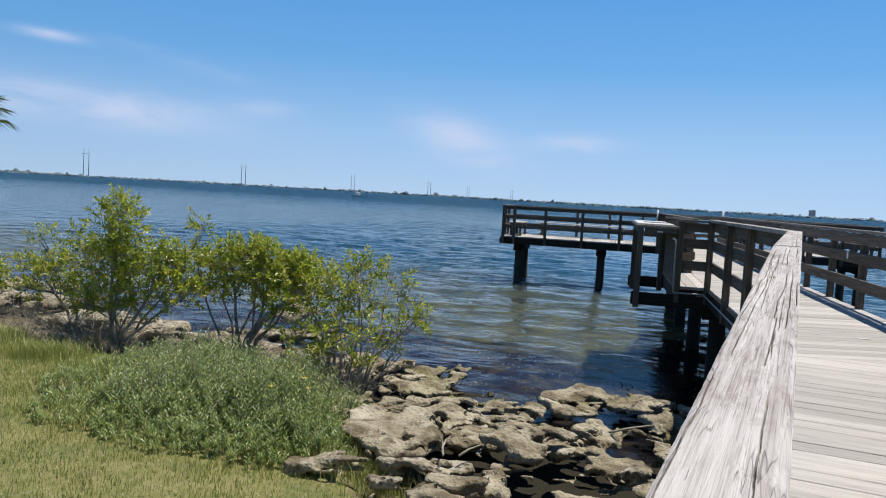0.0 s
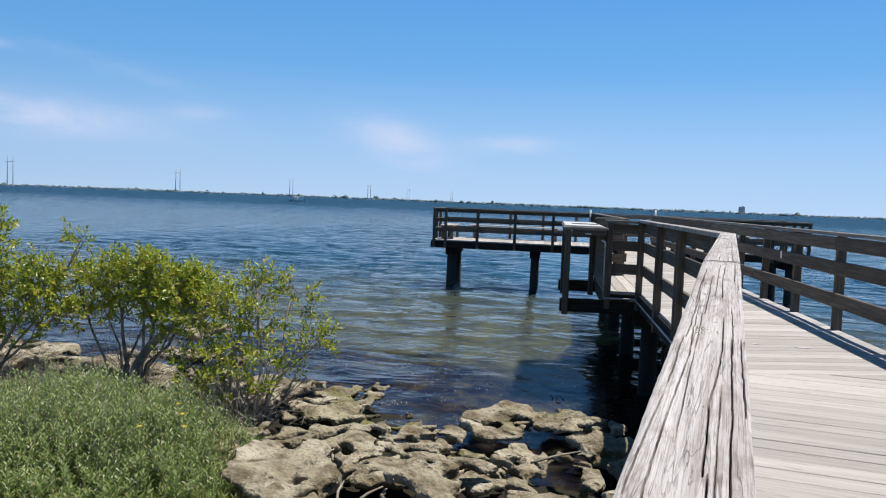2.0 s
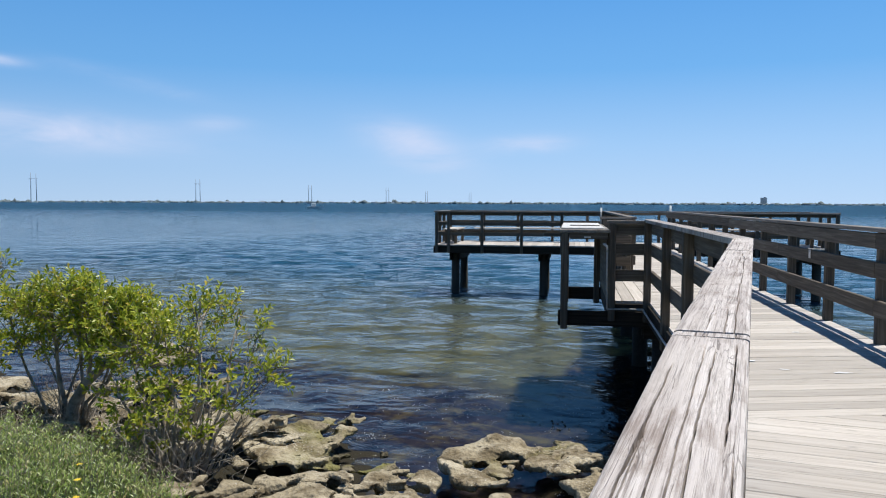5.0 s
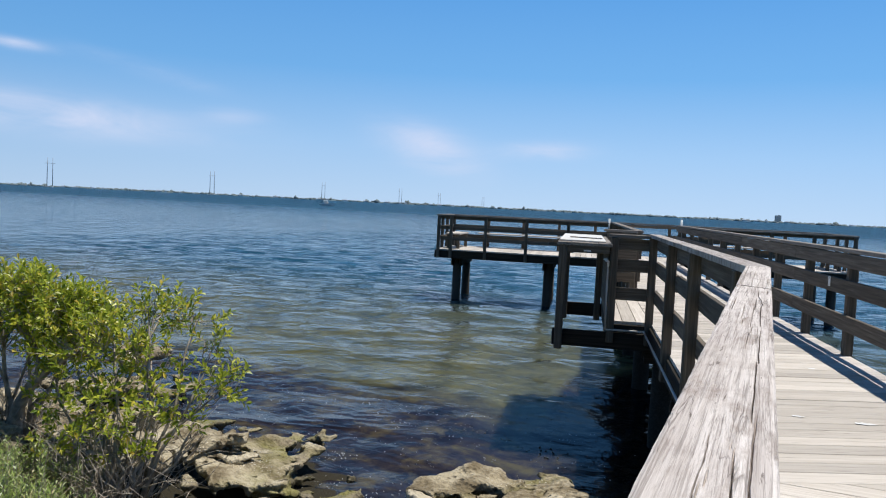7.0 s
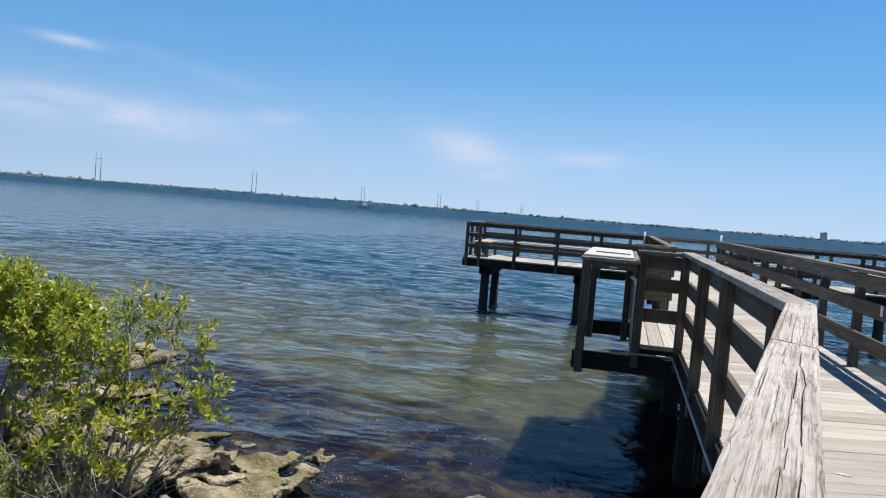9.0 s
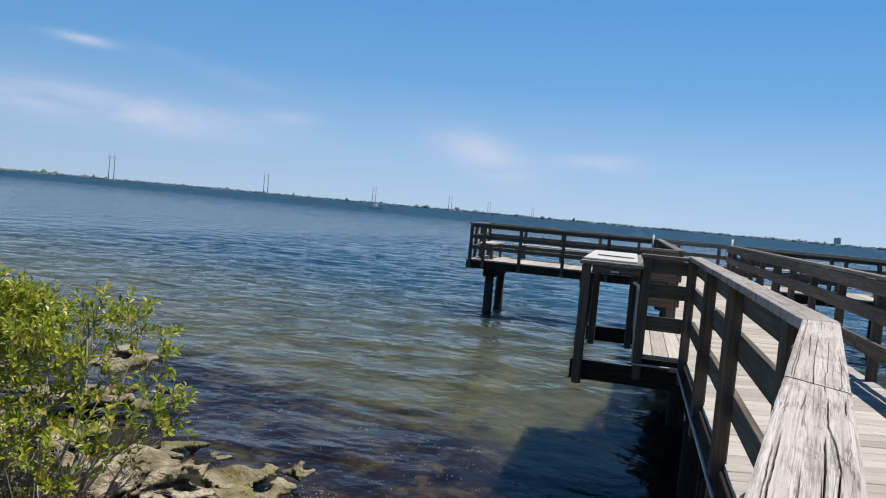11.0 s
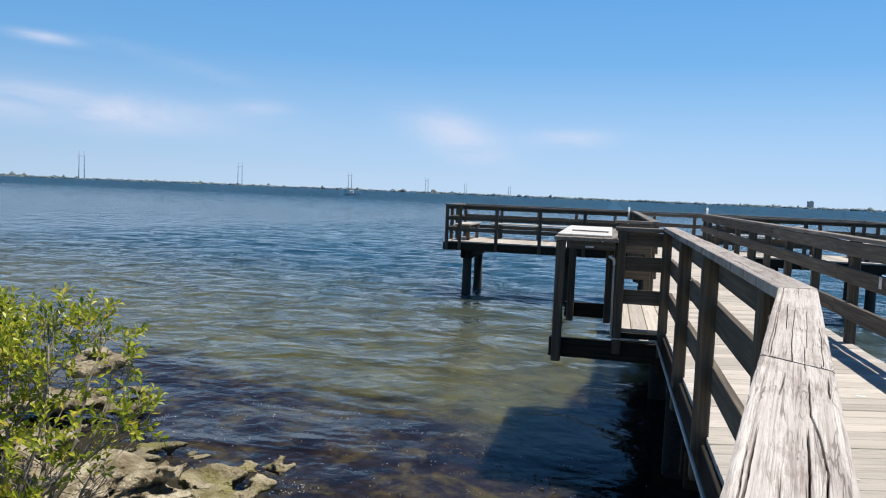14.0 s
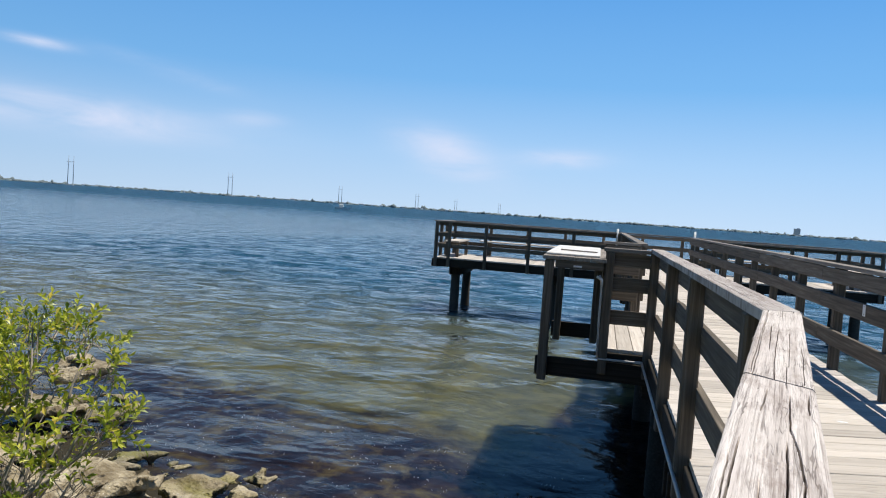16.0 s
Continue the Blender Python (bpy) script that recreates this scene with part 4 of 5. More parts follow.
def make_dropping(m, x, y, rx, ry, seed):
    r = random.Random(seed)
    n = 14
    v = [(0, 0, 0.004)]
    for k in range(n):
        a = 2 * math.pi * k / n
        q = r.uniform(0.6, 1.15)
        v.append((rx * q * math.cos(a), ry * q * math.sin(a), 0.0015))
    ob = link_mesh("dropping", v, [(0, k + 1, (k + 1) % n + 1) for k in range(n)], M_WHITE)
    ob.matrix_world = m @ Matrix.Translation((x, y, 0.003))
    tagged(ob, "dried white bird dropping on the deck planks", "dropping", "bird droppings")


for k, (x, y, rx, ry) in enumerate(((1.03, 1.41, 0.075, 0.035), (0.62, 1.45, 0.05, 0.02), (0.45, 1.75, 0.035, 0.02), (1.2, 3.3, 0.05, 0.03), (1.35, -0.1, 0.06, 0.03))):
    make_dropping(OUTER, x, y, rx, ry, 70 + k)


# ---- decks ----
PITCH = 0.163


def make_inner_deck():
    dk = thing("pier_deck", None, "sun-bleached grey plank deck of the pier walkway", "deck", kind="structure")
    s27, c27 = math.sin(radians(27)), math.cos(radians(27))
    lim = -s27 * -0.05 + c27 * 7.0 - 0.004
    ca, sa = math.cos(radians(BEND)), math.sin(radians(BEND))
    half = [(-s27, c27, lim), (ca, sa, ca * -0.05 + sa * 7.0 + 1.80), (1, 0, 1.86)]
    y = 3.49
    while y < 8.1:
        pol = clip_poly([(-0.01, y), (1.9, y), (1.9, y + PITCH - 0.006), (-0.01, y + PITCH - 0.006)], half)
        if pol:
            xs = [p[0] for p in pol]
            if max(xs) - min(xs) > 0.06:
                plank_poly(pol, rng.uniform(-0.25, 0.25), rng.uniform(-0.003, 0.003), 0.036, M_DECK, dk)
        y += PITCH


def make_ramp_deck():
    dk = thing("pier_deck", RAMP, "sun-bleached grey plank ramp up to the pier", "deck", kind="structure")
    y = -0.003
    while y > -7.8:
        plank_poly([(-0.01, y - PITCH + 0.006), (1.86, y - PITCH + 0.006), (1.86, y), (-0.01, y)], rng.uniform(-0.25, 0.25), rng.uniform(-0.003, 0.003), 0.036, M_DECK, dk)
        y -= PITCH


def make_outer_deck():
    dk = thing("pier_deck", OUTER, "sun-bleached grey plank deck of the pier walkway", "deck", kind="structure")
    skew = 14.5
    tn = math.tan(radians(skew))
    s = 0.0
    x0, x1 = 0.0, 1.80
    while s < T0 - 0.02:
        e = s + PITCH - 0.006
        pol = clip_poly([(x0, s + x0 * tn), (x1, s + x1 * tn), (x1, e + x1 * tn), (x0, e + x0 * tn)], [(0, 1, T0 - 0.005)])
        if pol:
            plank_poly(pol, skew + rng.uniform(-0.25, 0.25), rng.uniform(-0.003, 0.003), 0.036, M_DECK, dk)
        s += PITCH
    for k in range(3):
        w = 0.498 / 3
        a = -0.498 + k * w
        plank_poly([(a, 5.53), (a + w - 0.006, 5.53), (a + w - 0.006, 8.28), (a, 8.28)], 90, rng.uniform(-0.002, 0.002), 0.036, M_DECK, dk)


def make_head_deck():
    dk = thing("pier_deck", OUTER, "sun-bleached grey plank deck of the pier head", "deck", kind="structure")
    x = TL
    while x < TR:
        plank_poly([(x, T0), (min(x + PITCH - 0.006, TR), T0), (min(x + PITCH - 0.006, TR), T1), (x, T1)], 90, rng.uniform(-0.003, 0.003), 0.036, M_DECK, dk)
        x += PITCH


make_inner_deck()
make_ramp_deck()
make_outer_deck()
make_head_deck()


# ---- shore rocks ----
def lattice_noise(x, y, z, seed):
    """Smooth gradient noise on numpy arrays, about -1 to 1."""
    table = np.random.RandomState(1234).normal(size=(256, 3)).astype(np.float32)
    table /= np.linalg.norm(table, axis=1)[:, None]
    perm = np.random.RandomState(seed % 9973).permutation(256)
    xi, yi, zi = np.floor(x).astype(int), np.floor(y).astype(int), np.floor(z).astype(int)
    fx, fy, fz = x - xi, y - yi, z - zi
    ux, uy, uz = [f * f * f * (f * (f * 6 - 15) + 10) for f in (fx, fy, fz)]
    total = 0.0
    for dx in (0, 1):
        for dy in (0, 1):
            for dz in (0, 1):
                g = table[perm[(perm[(perm[(xi + dx) & 255] + yi + dy) & 255] + zi + dz) & 255]]
                dot = g[..., 0] * (fx - dx) + g[..., 1] * (fy - dy) + g[..., 2] * (fz - dz)
                total = total + dot * (ux if dx else 1 - ux) * (uy if dy else 1 - uy) * (uz if dz else 1 - uz)
    return total * 1.5


def skin(f, origin, cell):
    """The surface where the field f changes sign, as vertices and quads."""
    inside = f < 0
    nx, ny, nz = f.shape
    acc = np.zeros((nx - 1, ny - 1, nz - 1, 3))
    cnt = np.zeros((nx - 1, ny - 1, nz - 1))
    corners = [(i, j, k) for i in (0, 1) for j in (0, 1) for k in (0, 1)]
    view = {c: f[c[0]:nx - 1 + c[0], c[1]:ny - 1 + c[1], c[2]:nz - 1 + c[2]] for c in corners}
    for c in corners:
        for ax in range(3):
            if c[ax]:
                continue
            d = tuple(1 if q == ax else c[q] for q in range(3))
            va, vb = view[c], view[d]
            cross = (va < 0) != (vb < 0)
            t = np.where(cross, va / np.where(cross, va - vb, 1.0), 0.0)
            for q in range(3):
                acc[..., q] += np.where(cross, c[q] + (t if q == ax else 0.0), 0.0)
            cnt += cross
    live = cnt > 0
    index = np.full(live.shape, -1)
    index[live] = np.arange(live.sum())
    base = np.stack(np.nonzero(live), axis=1)
    verts = (base + acc[live] / cnt[live][:, None]) * cell + np.array(origin)
    quads = []
    for ax in range(3):
        u, v = (ax + 1) % 3, (ax + 2) % 3
        lo, hi = [slice(None)] * 3, [slice(None)] * 3
        lo[ax], hi[ax] = slice(0, -1), slice(1, None)
        change = inside[tuple(lo)] != inside[tuple(hi)]
        pts = np.stack(np.nonzero(change), axis=1)
        pts = pts[(pts[:, u] > 0) & (pts[:, v] > 0) & (pts[:, u] < f.shape[u] - 1) & (pts[:, v] < f.shape[v] - 1)]
        flip = inside[tuple(lo)][tuple(pts.T)]
        ring = []
        for du, dv in ((0, 0), (1, 0), (1, 1), (0, 1)):
            p = pts.copy()
            p[:, u] -= 1 - du
            p[:, v] -= 1 - dv
            ring.append(index[tuple(p.T)])
        q = np.stack(ring, axis=1)
        q = np.where(flip[:, None], q, q[:, ::-1])
        quads.append(q)
    return verts, np.concatenate(quads)


def blend_min(a, b, k):
    h = np.clip(0.5 + 0.5 * (b - a) / k, 0, 1)
    return b * (1 - h) + a * h - k * h * (1 - h)


def make_rock(slabs, pots, seed, cell, label):
    """Water-worn coquina: slabs (x, y, top, half width, half depth, thickness) on hollowed feet, with potholes (x, y, half width, half depth)."""
    ca, sa = math.cos(radians(25)), math.sin(radians(25))
    x0, y0 = slabs[0][0], slabs[0][1]
    top = max(s[2] for s in slabs)
    loc = []
    for x, y, t, rx, ry, th in slabs:
        dx, dy = x - x0, y - y0
        rx, ry, th = rx * 1.10, ry * 1.12, th * 0.85
        loc.append((dx * ca + dy * sa, dy * ca - dx * sa, t - top, rx, ry, th))
    pad = 0.14
    lo = [min(p[k] - p[k + 3] for p in loc) - pad for k in (0, 1)] + [-1.72 - top]
    hi = [max(p[k] + p[k + 3] for p in loc) + pad for k in (0, 1)] + [0.12]
    ax = [np.arange(lo[k], hi[k] + cell, cell) for k in range(3)]
    X, Y, Z = [g.astype(np.float32) for g in np.meshgrid(*ax, indexing="ij")]
    sx, sy = X + 1.7 * seed, Y + 0.9 * seed
    wx = X + 0.21 * lattice_noise(sx * 1.7, sy * 1.7, Z * 0.8, seed) + 0.07 * lattice_noise(sx * 5.0, sy * 5.0, Z * 4, seed + 1)
    wy = Y + 0.21 * lattice_noise(sx * 1.7, sy * 1.7, Z * 0.8 + 7, seed + 2) + 0.07 * lattice_noise(sx * 5.0, sy * 5.0, Z * 4, seed + 3)
    wz = Z + 0.10 * lattice_noise(sx * 1.5, sy * 1.5, Z * 0.3, seed + 4) + 0.035 * lattice_noise(sx * 4.2, sy * 4.2, Z * 1.5, seed + 5)
    field = None
    for k, (cx, cy, t, rx, ry, th) in enumerate(loc):
        rim = np.hypot((wx - cx) / rx, (wy - cy) / ry)
        d2 = (rim - 1) * min(rx, ry)
        rr = min(0.035, th * 0.33)
        dz = np.abs(wz - (t - th / 2)) - th / 2
        slab = np.hypot(np.maximum(d2 + rr, 0), np.maximum(dz + rr, 0)) + np.minimum(np.maximum(d2 + rr, dz + rr), 0) - rr
        # the foot is hollowed most on the open side
        fx, fy = rx * 0.54, ry * 0.50
        foot = (np.hypot((wx - cx - 0.03) / fx, (wy - cy - 0.28 * ry) / fy) - 1) * min(fx, fy) + 0.06 * lattice_noise(sx * 3, sy * 3, Z * 4, seed + 11 + k)
        foot = np.maximum(foot, wz - (t - th * 0.6))
        one = blend_min(slab, foot, 0.035)
        field = one if field is None else blend_min(field, one, 0.03)
    for x, y, hx, hy in pots:
        dx, dy = x - x0, y - y0
        px, py = dx * ca + dy * sa, dy * ca - dx * sa
        hole = (np.hypot((wx - px) / hx, (wy - py) / hy) - 1) * min(hx, hy)
        hole = np.maximum(hole, -0.34 - wz)
        field = -blend_min(-field, hole, 0.03)
    # hollows eaten into the flanks, and a few right through the top
    cave = lattice_noise(sx * 2.7, sy * 2.7, Z * 3.4, seed + 21)
    field = np.maximum(field, np.minimum((cave + 0.02) * 0.30, -0.07 - wz))
    field = np.maximum(field, (cave - 0.38) * 0.30)
    gx, gy = x0 + X * ca - Y * sa, y0 + X * sa + Y * ca
    gully = np.abs(lattice_noise(gx * 1.05, gy * 1.05, 0.15 * Z + 0.5, 99))
    field = np.maximum(field, np.maximum((0.065 - gully) * 0.55, -0.33 - wz))
    pit = lattice_noise(gx * 3.3, gy * 3.3, 0.4 * Z + 0.5, 98)
    field = np.maximum(field, np.maximum((pit - 0.43) * 0.22, -0.20 - wz))
    field = field + 0.030 * lattice_noise(sx * 3.0, sy * 3.0, Z * 17, seed + 6) + 0.014 * lattice_noise(sx * 11, sy * 11, Z * 11, seed + 7) + 0.007 * lattice_noise(sx * 23, sy * 23, Z * 23, seed + 8)
    field[:, :, 0] = np.maximum(field[:, :, 0], 0.01)
    verts, quads = skin(field, (lo[0], lo[1], lo[2]), cell)
    rock = link_mesh("rock", verts.tolist(), quads.tolist(), M_ROCK, smooth=True)
    rock.matrix_world = Matrix.Translation((x0, y0, top)) @ Matrix.Rotation(radians(25), 4, "Z")
    return tagged(rock, label, "rock", "shore rocks")


ROCK_LABEL = "pitted tan coquina rock on the shore, hollowed underneath"
WET_LABEL = "low coquina ledge with olive algae at the water's edge"
PALE_LABEL = "broad pale coquina slab overhanging a dark hollow"
BARNACLE_LABEL = "tan coquina block flecked white with barnacles"
# each: slabs, potholes, label
ROCKS = [
    ([(-4.66, 9.20, -1.32, 0.58, 0.74, 0.12), (-4.62, 10.2, -1.36, 0.32, 0.20, 0.10), (-5.05, 9.85, -1.40, 0.36, 0.34, 0.10), (-4.2, 9.0, -1.40, 0.32, 0.3, 0.08)], [(-4.80, 9.0, 0.17, 0.12), (-4.95, 10.05, 0.2, 0.1)], WET_LABEL),
    ([(-5.22, 9.05, -1.13, 0.46, 0.42, 0.13), (-5.08, 8.9, -1.28, 0.50, 0.44, 0.12)], [(-4.95, 8.62, 0.12, 0.14)], ROCK_LABEL),
    ([(-6.5, 8.85, -1.24, 0.52, 0.46, 0.10), (-6.9, 9.2, -1.32, 0.35, 0.30, 0.10)], [], ROCK_LABEL),
    ([(-4.42, 6.58, -1.08, 0.33, 0.33, 0.11), (-4.55, 6.4, -1.26, 0.30, 0.24, 0.07)], [], PALE_LABEL),
    ([(-3.48, 6.30, -1.00, 0.50, 0.58, 0.20), (-3.36, 6.18, -1.23, 0.54, 0.66, 0.07)], [], PALE_LABEL),
    ([(-4.50, 7.20, -1.14, 0.22, 0.26, 0.14)], [], ROCK_LABEL),
    ([(-4.12, 7.30, -1.12, 0.26, 0.22, 0.14)], [], ROCK_LABEL),
    ([(-3.62, 7.85, -1.24, 0.42, 0.40, 0.11), (-3.30, 7.45, -1.30, 0.34, 0.26, 0.09)], [(-3.45, 7.55, 0.10, 0.09)], ROCK_LABEL),
    ([(-2.98, 8.22, -1.27, 0.38, 0.44, 0.10), (-3.1, 8.6, -1.35, 0.36, 0.30, 0.08)], [(-2.95, 7.95, 0.12, 0.07)], BARNACLE_LABEL),
    ([(-2.22, 6.80, -1.04, 0.44, 0.46, 0.14), (-2.10, 6.62, -1.22, 0.48, 0.46, 0.10), (-2.02, 6.50, -1.40, 0.50, 0.44, 0.08)], [(-2.38, 6.85, 0.07, 0.10)], BARNACLE_LABEL),
    ([(-2.30, 9.40, -1.29, 0.56, 0.62, 0.12), (-2.66, 9.62, -1.36, 0.34, 0.36, 0.10), (-1.92, 10.02, -1.33, 0.34, 0.36, 0.10)],
     [(-2.12, 9.55, 0.26, 0.13), (-2.52, 9.25, 0.10, 0.12), (-1.82, 9.1, 0.18, 0.16)], WET_LABEL),
    ([(-1.32, 9.15, -1.21, 0.32, 0.50, 0.11), (-1.12, 8.7, -1.30, 0.30, 0.30, 0.10)], [(-1.38, 9.25, 0.16, 0.14)], WET_LABEL),
    ([(-1.70, 7.95, -1.19, 0.36, 0.40, 0.12), (-1.86, 7.35, -1.26, 0.34, 0.42, 0.12), (-1.30, 7.85, -1.22, 0.30, 0.34, 0.12)], [(-1.45, 7.50, 0.20, 0.20)], ROCK_LABEL),
    ([(-1.12, 6.52, -1.08, 0.40, 0.40, 0.11), (-1.16, 6.35, -1.28, 0.36, 0.40, 0.09)], [(-1.30, 6.12, 0.08, 0.09)], PALE_LABEL),
    ([(-2.66, 5.55, -1.10, 0.50, 0.34, 0.14), (-2.28, 5.78, -1.18, 0.34, 0.26, 0.12)], [(-2.86, 5.42, 0.12, 0.07)], ROCK_LABEL),
    ([(-3.06, 5.82, -1.02, 0.14, 0.13, 0.12)], [], ROCK_LABEL),
    ([(-2.22, 5.10, -1.10, 0.58, 0.22, 0.12), (-1.75, 5.3, -1.16, 0.3, 0.2, 0.1)], [], PALE_LABEL),
    ([(-3.46, 5.08, -1.01, 0.36, 0.20, 0.12)], [], PALE_LABEL),
    ([(-3.95, 5.75, -1.08, 0.28, 0.14, 0.08)], [], ROCK_LABEL),
    ([(-2.95, 7.10, -1.30, 0.40, 0.34, 0.10)], [(-2.85, 7.15, 0.12, 0.1)], ROCK_LABEL),
    ([(-2.30, 7.70, -1.33, 0.36, 0.36, 0.10)], [], WET_LABEL),
    ([(-2.62, 8.15, -1.40, 0.34, 0.26, 0.08)], [], WET_LABEL),
    ([(-3.75, 9.15, -1.43, 0.40, 0.30, 0.10)], [], WET_LABEL),
    ([(-1.45, 5.75, -1.20, 0.36, 0.26, 0.12)], [], ROCK_LABEL),
    ([(-0.50, 7.20, -1.16, 0.40, 0.36, 0.12)], [], ROCK_LABEL),
    ([(-0.55, 8.20, -1.24, 0.36, 0.40, 0.12)], [], ROCK_LABEL),
    ([(0.70, 8.50, -1.25, 0.55, 0.40, 0.14)], [], ROCK_LABEL),
    ([(1.90, 8.20, -1.22, 0.55, 0.45, 0.14)], [], ROCK_LABEL),
    ([(-5.45, 8.25, -1.10, 0.42, 0.34, 0.14)], [], ROCK_LABEL),
    ([(-5.85, 7.95, -1.08, 0.36, 0.26, 0.12)], [], ROCK_LABEL),
    ([(-5.92, 10.2, -1.43, 0.44, 0.26, 0.10)], [], WET_LABEL),
    ([(-8.50, 11.65, -1.08, 0.42, 0.34, 0.16), (-8.45, 11.5, -1.32, 0.5, 0.4, 0.10)], [], ROCK_LABEL),
    ([(-7.70, 11.1, -1.36, 0.60, 0.32, 0.10)], [], WET_LABEL),
    ([(-8.20, 10.5, -1.27, 0.70, 0.45, 0.12)], [(-8.0, 10.3, 0.14, 0.12)], ROCK_LABEL),
    ([(-7.25, 9.6, -1.28, 0.55, 0.34, 0.12)], [], ROCK_LABEL),
    ([(-8.05, 8.95, -1.16, 0.66, 0.34, 0.12)], [(-7.9, 8.8, 0.12, 0.1)], PALE_LABEL),
    ([(-9.15, 8.90, -1.18, 0.62, 0.40, 0.12)], [], PALE_LABEL),
    ([(-8.90, 7.10, -0.96, 0.30, 0.22, 0.24)], [], "rounded tan boulder half hidden by the mangrove stems"),
    ([(-9.9, 9.4, -1.22, 0.60, 0.36, 0.12)], [], ROCK_LABEL),
    ([(-10.9, 8.6, -1.12, 0.70, 0.40, 0.14)], [], PALE_LABEL),
    ([(-11.7, 9.7, -1.26, 0.75, 0.40, 0.14)], [], ROCK_LABEL),
    ([(-13.0, 9.3, -1.08, 1.30, 0.60, 0.16)], [], PALE_LABEL),
    ([(-14.8, 10.6, -1.12, 1.20, 0.60, 0.16)], [], PALE_LABEL),
    ([(-7.05, 8.15, -1.12, 0.40, 0.26, 0.12)], [], PALE_LABEL),
]
for k, (slabs, pots, label) in enumerate(ROCKS):
    near = slabs[0][0] > -4.8 and slabs[0][0] < -0.9
    make_rock(slabs, pots, 11 + 17 * k, 0.021 if near else 0.036, label)


# ---- plants ----
def leaf_shape(verts, faces, p, d, up, length, width, fold=0.25, tip=0.3):
    """A folded leaf at p along d, blade facing up."""
    side = d.cross(up)
    if side.length < 1e-4:
        side = d.orthogonal()
    side.normalize()
    nrm = side.cross(d).normalized()
    n0 = len(verts)
    a, b, e = p, p + d * length * 0.6, p + d * length
    lift = nrm * width * fold
    droop = -nrm * length * 0.06
    verts += [a, b + droop * 0.3, e + droop, b + side * width * 0.5 + lift, b - side * width * 0.5 + lift]
    faces += [(n0, n0 + 3, n0 + 1), (n0 + 3, n0 + 2, n0 + 1), (n0, n0 + 1, n0 + 4), (n0 + 1, n0 + 2, n0 + 4)]


def rand_dir(r):
    z = r.uniform(-1, 1)
    a = r.uniform(0, 2 * math.pi)
    q = math.sqrt(1 - z * z)
    return Vector((q * math.cos(a), q * math.sin(a), z))


def add_twig(verts, faces, p, q, r0, r1):
    d = (q - p)
    if d.length < 1e-4:
        return
    ax = d.orthogonal().normalized()
    bx = d.normalized().cross(ax)
    n0 = len(verts)
    for pt, rr in ((p, r0), (q, r1)):
        for k in range(3):
            a = 2.094 * k
            verts.append(pt + rr * (math.cos(a) * ax + math.sin(a) * bx))
    for k in range(3):
        j = (k + 1) % 3
        faces.append((n0 + k, n0 + j, n0 + 3 + j, n0 + 3 + k))


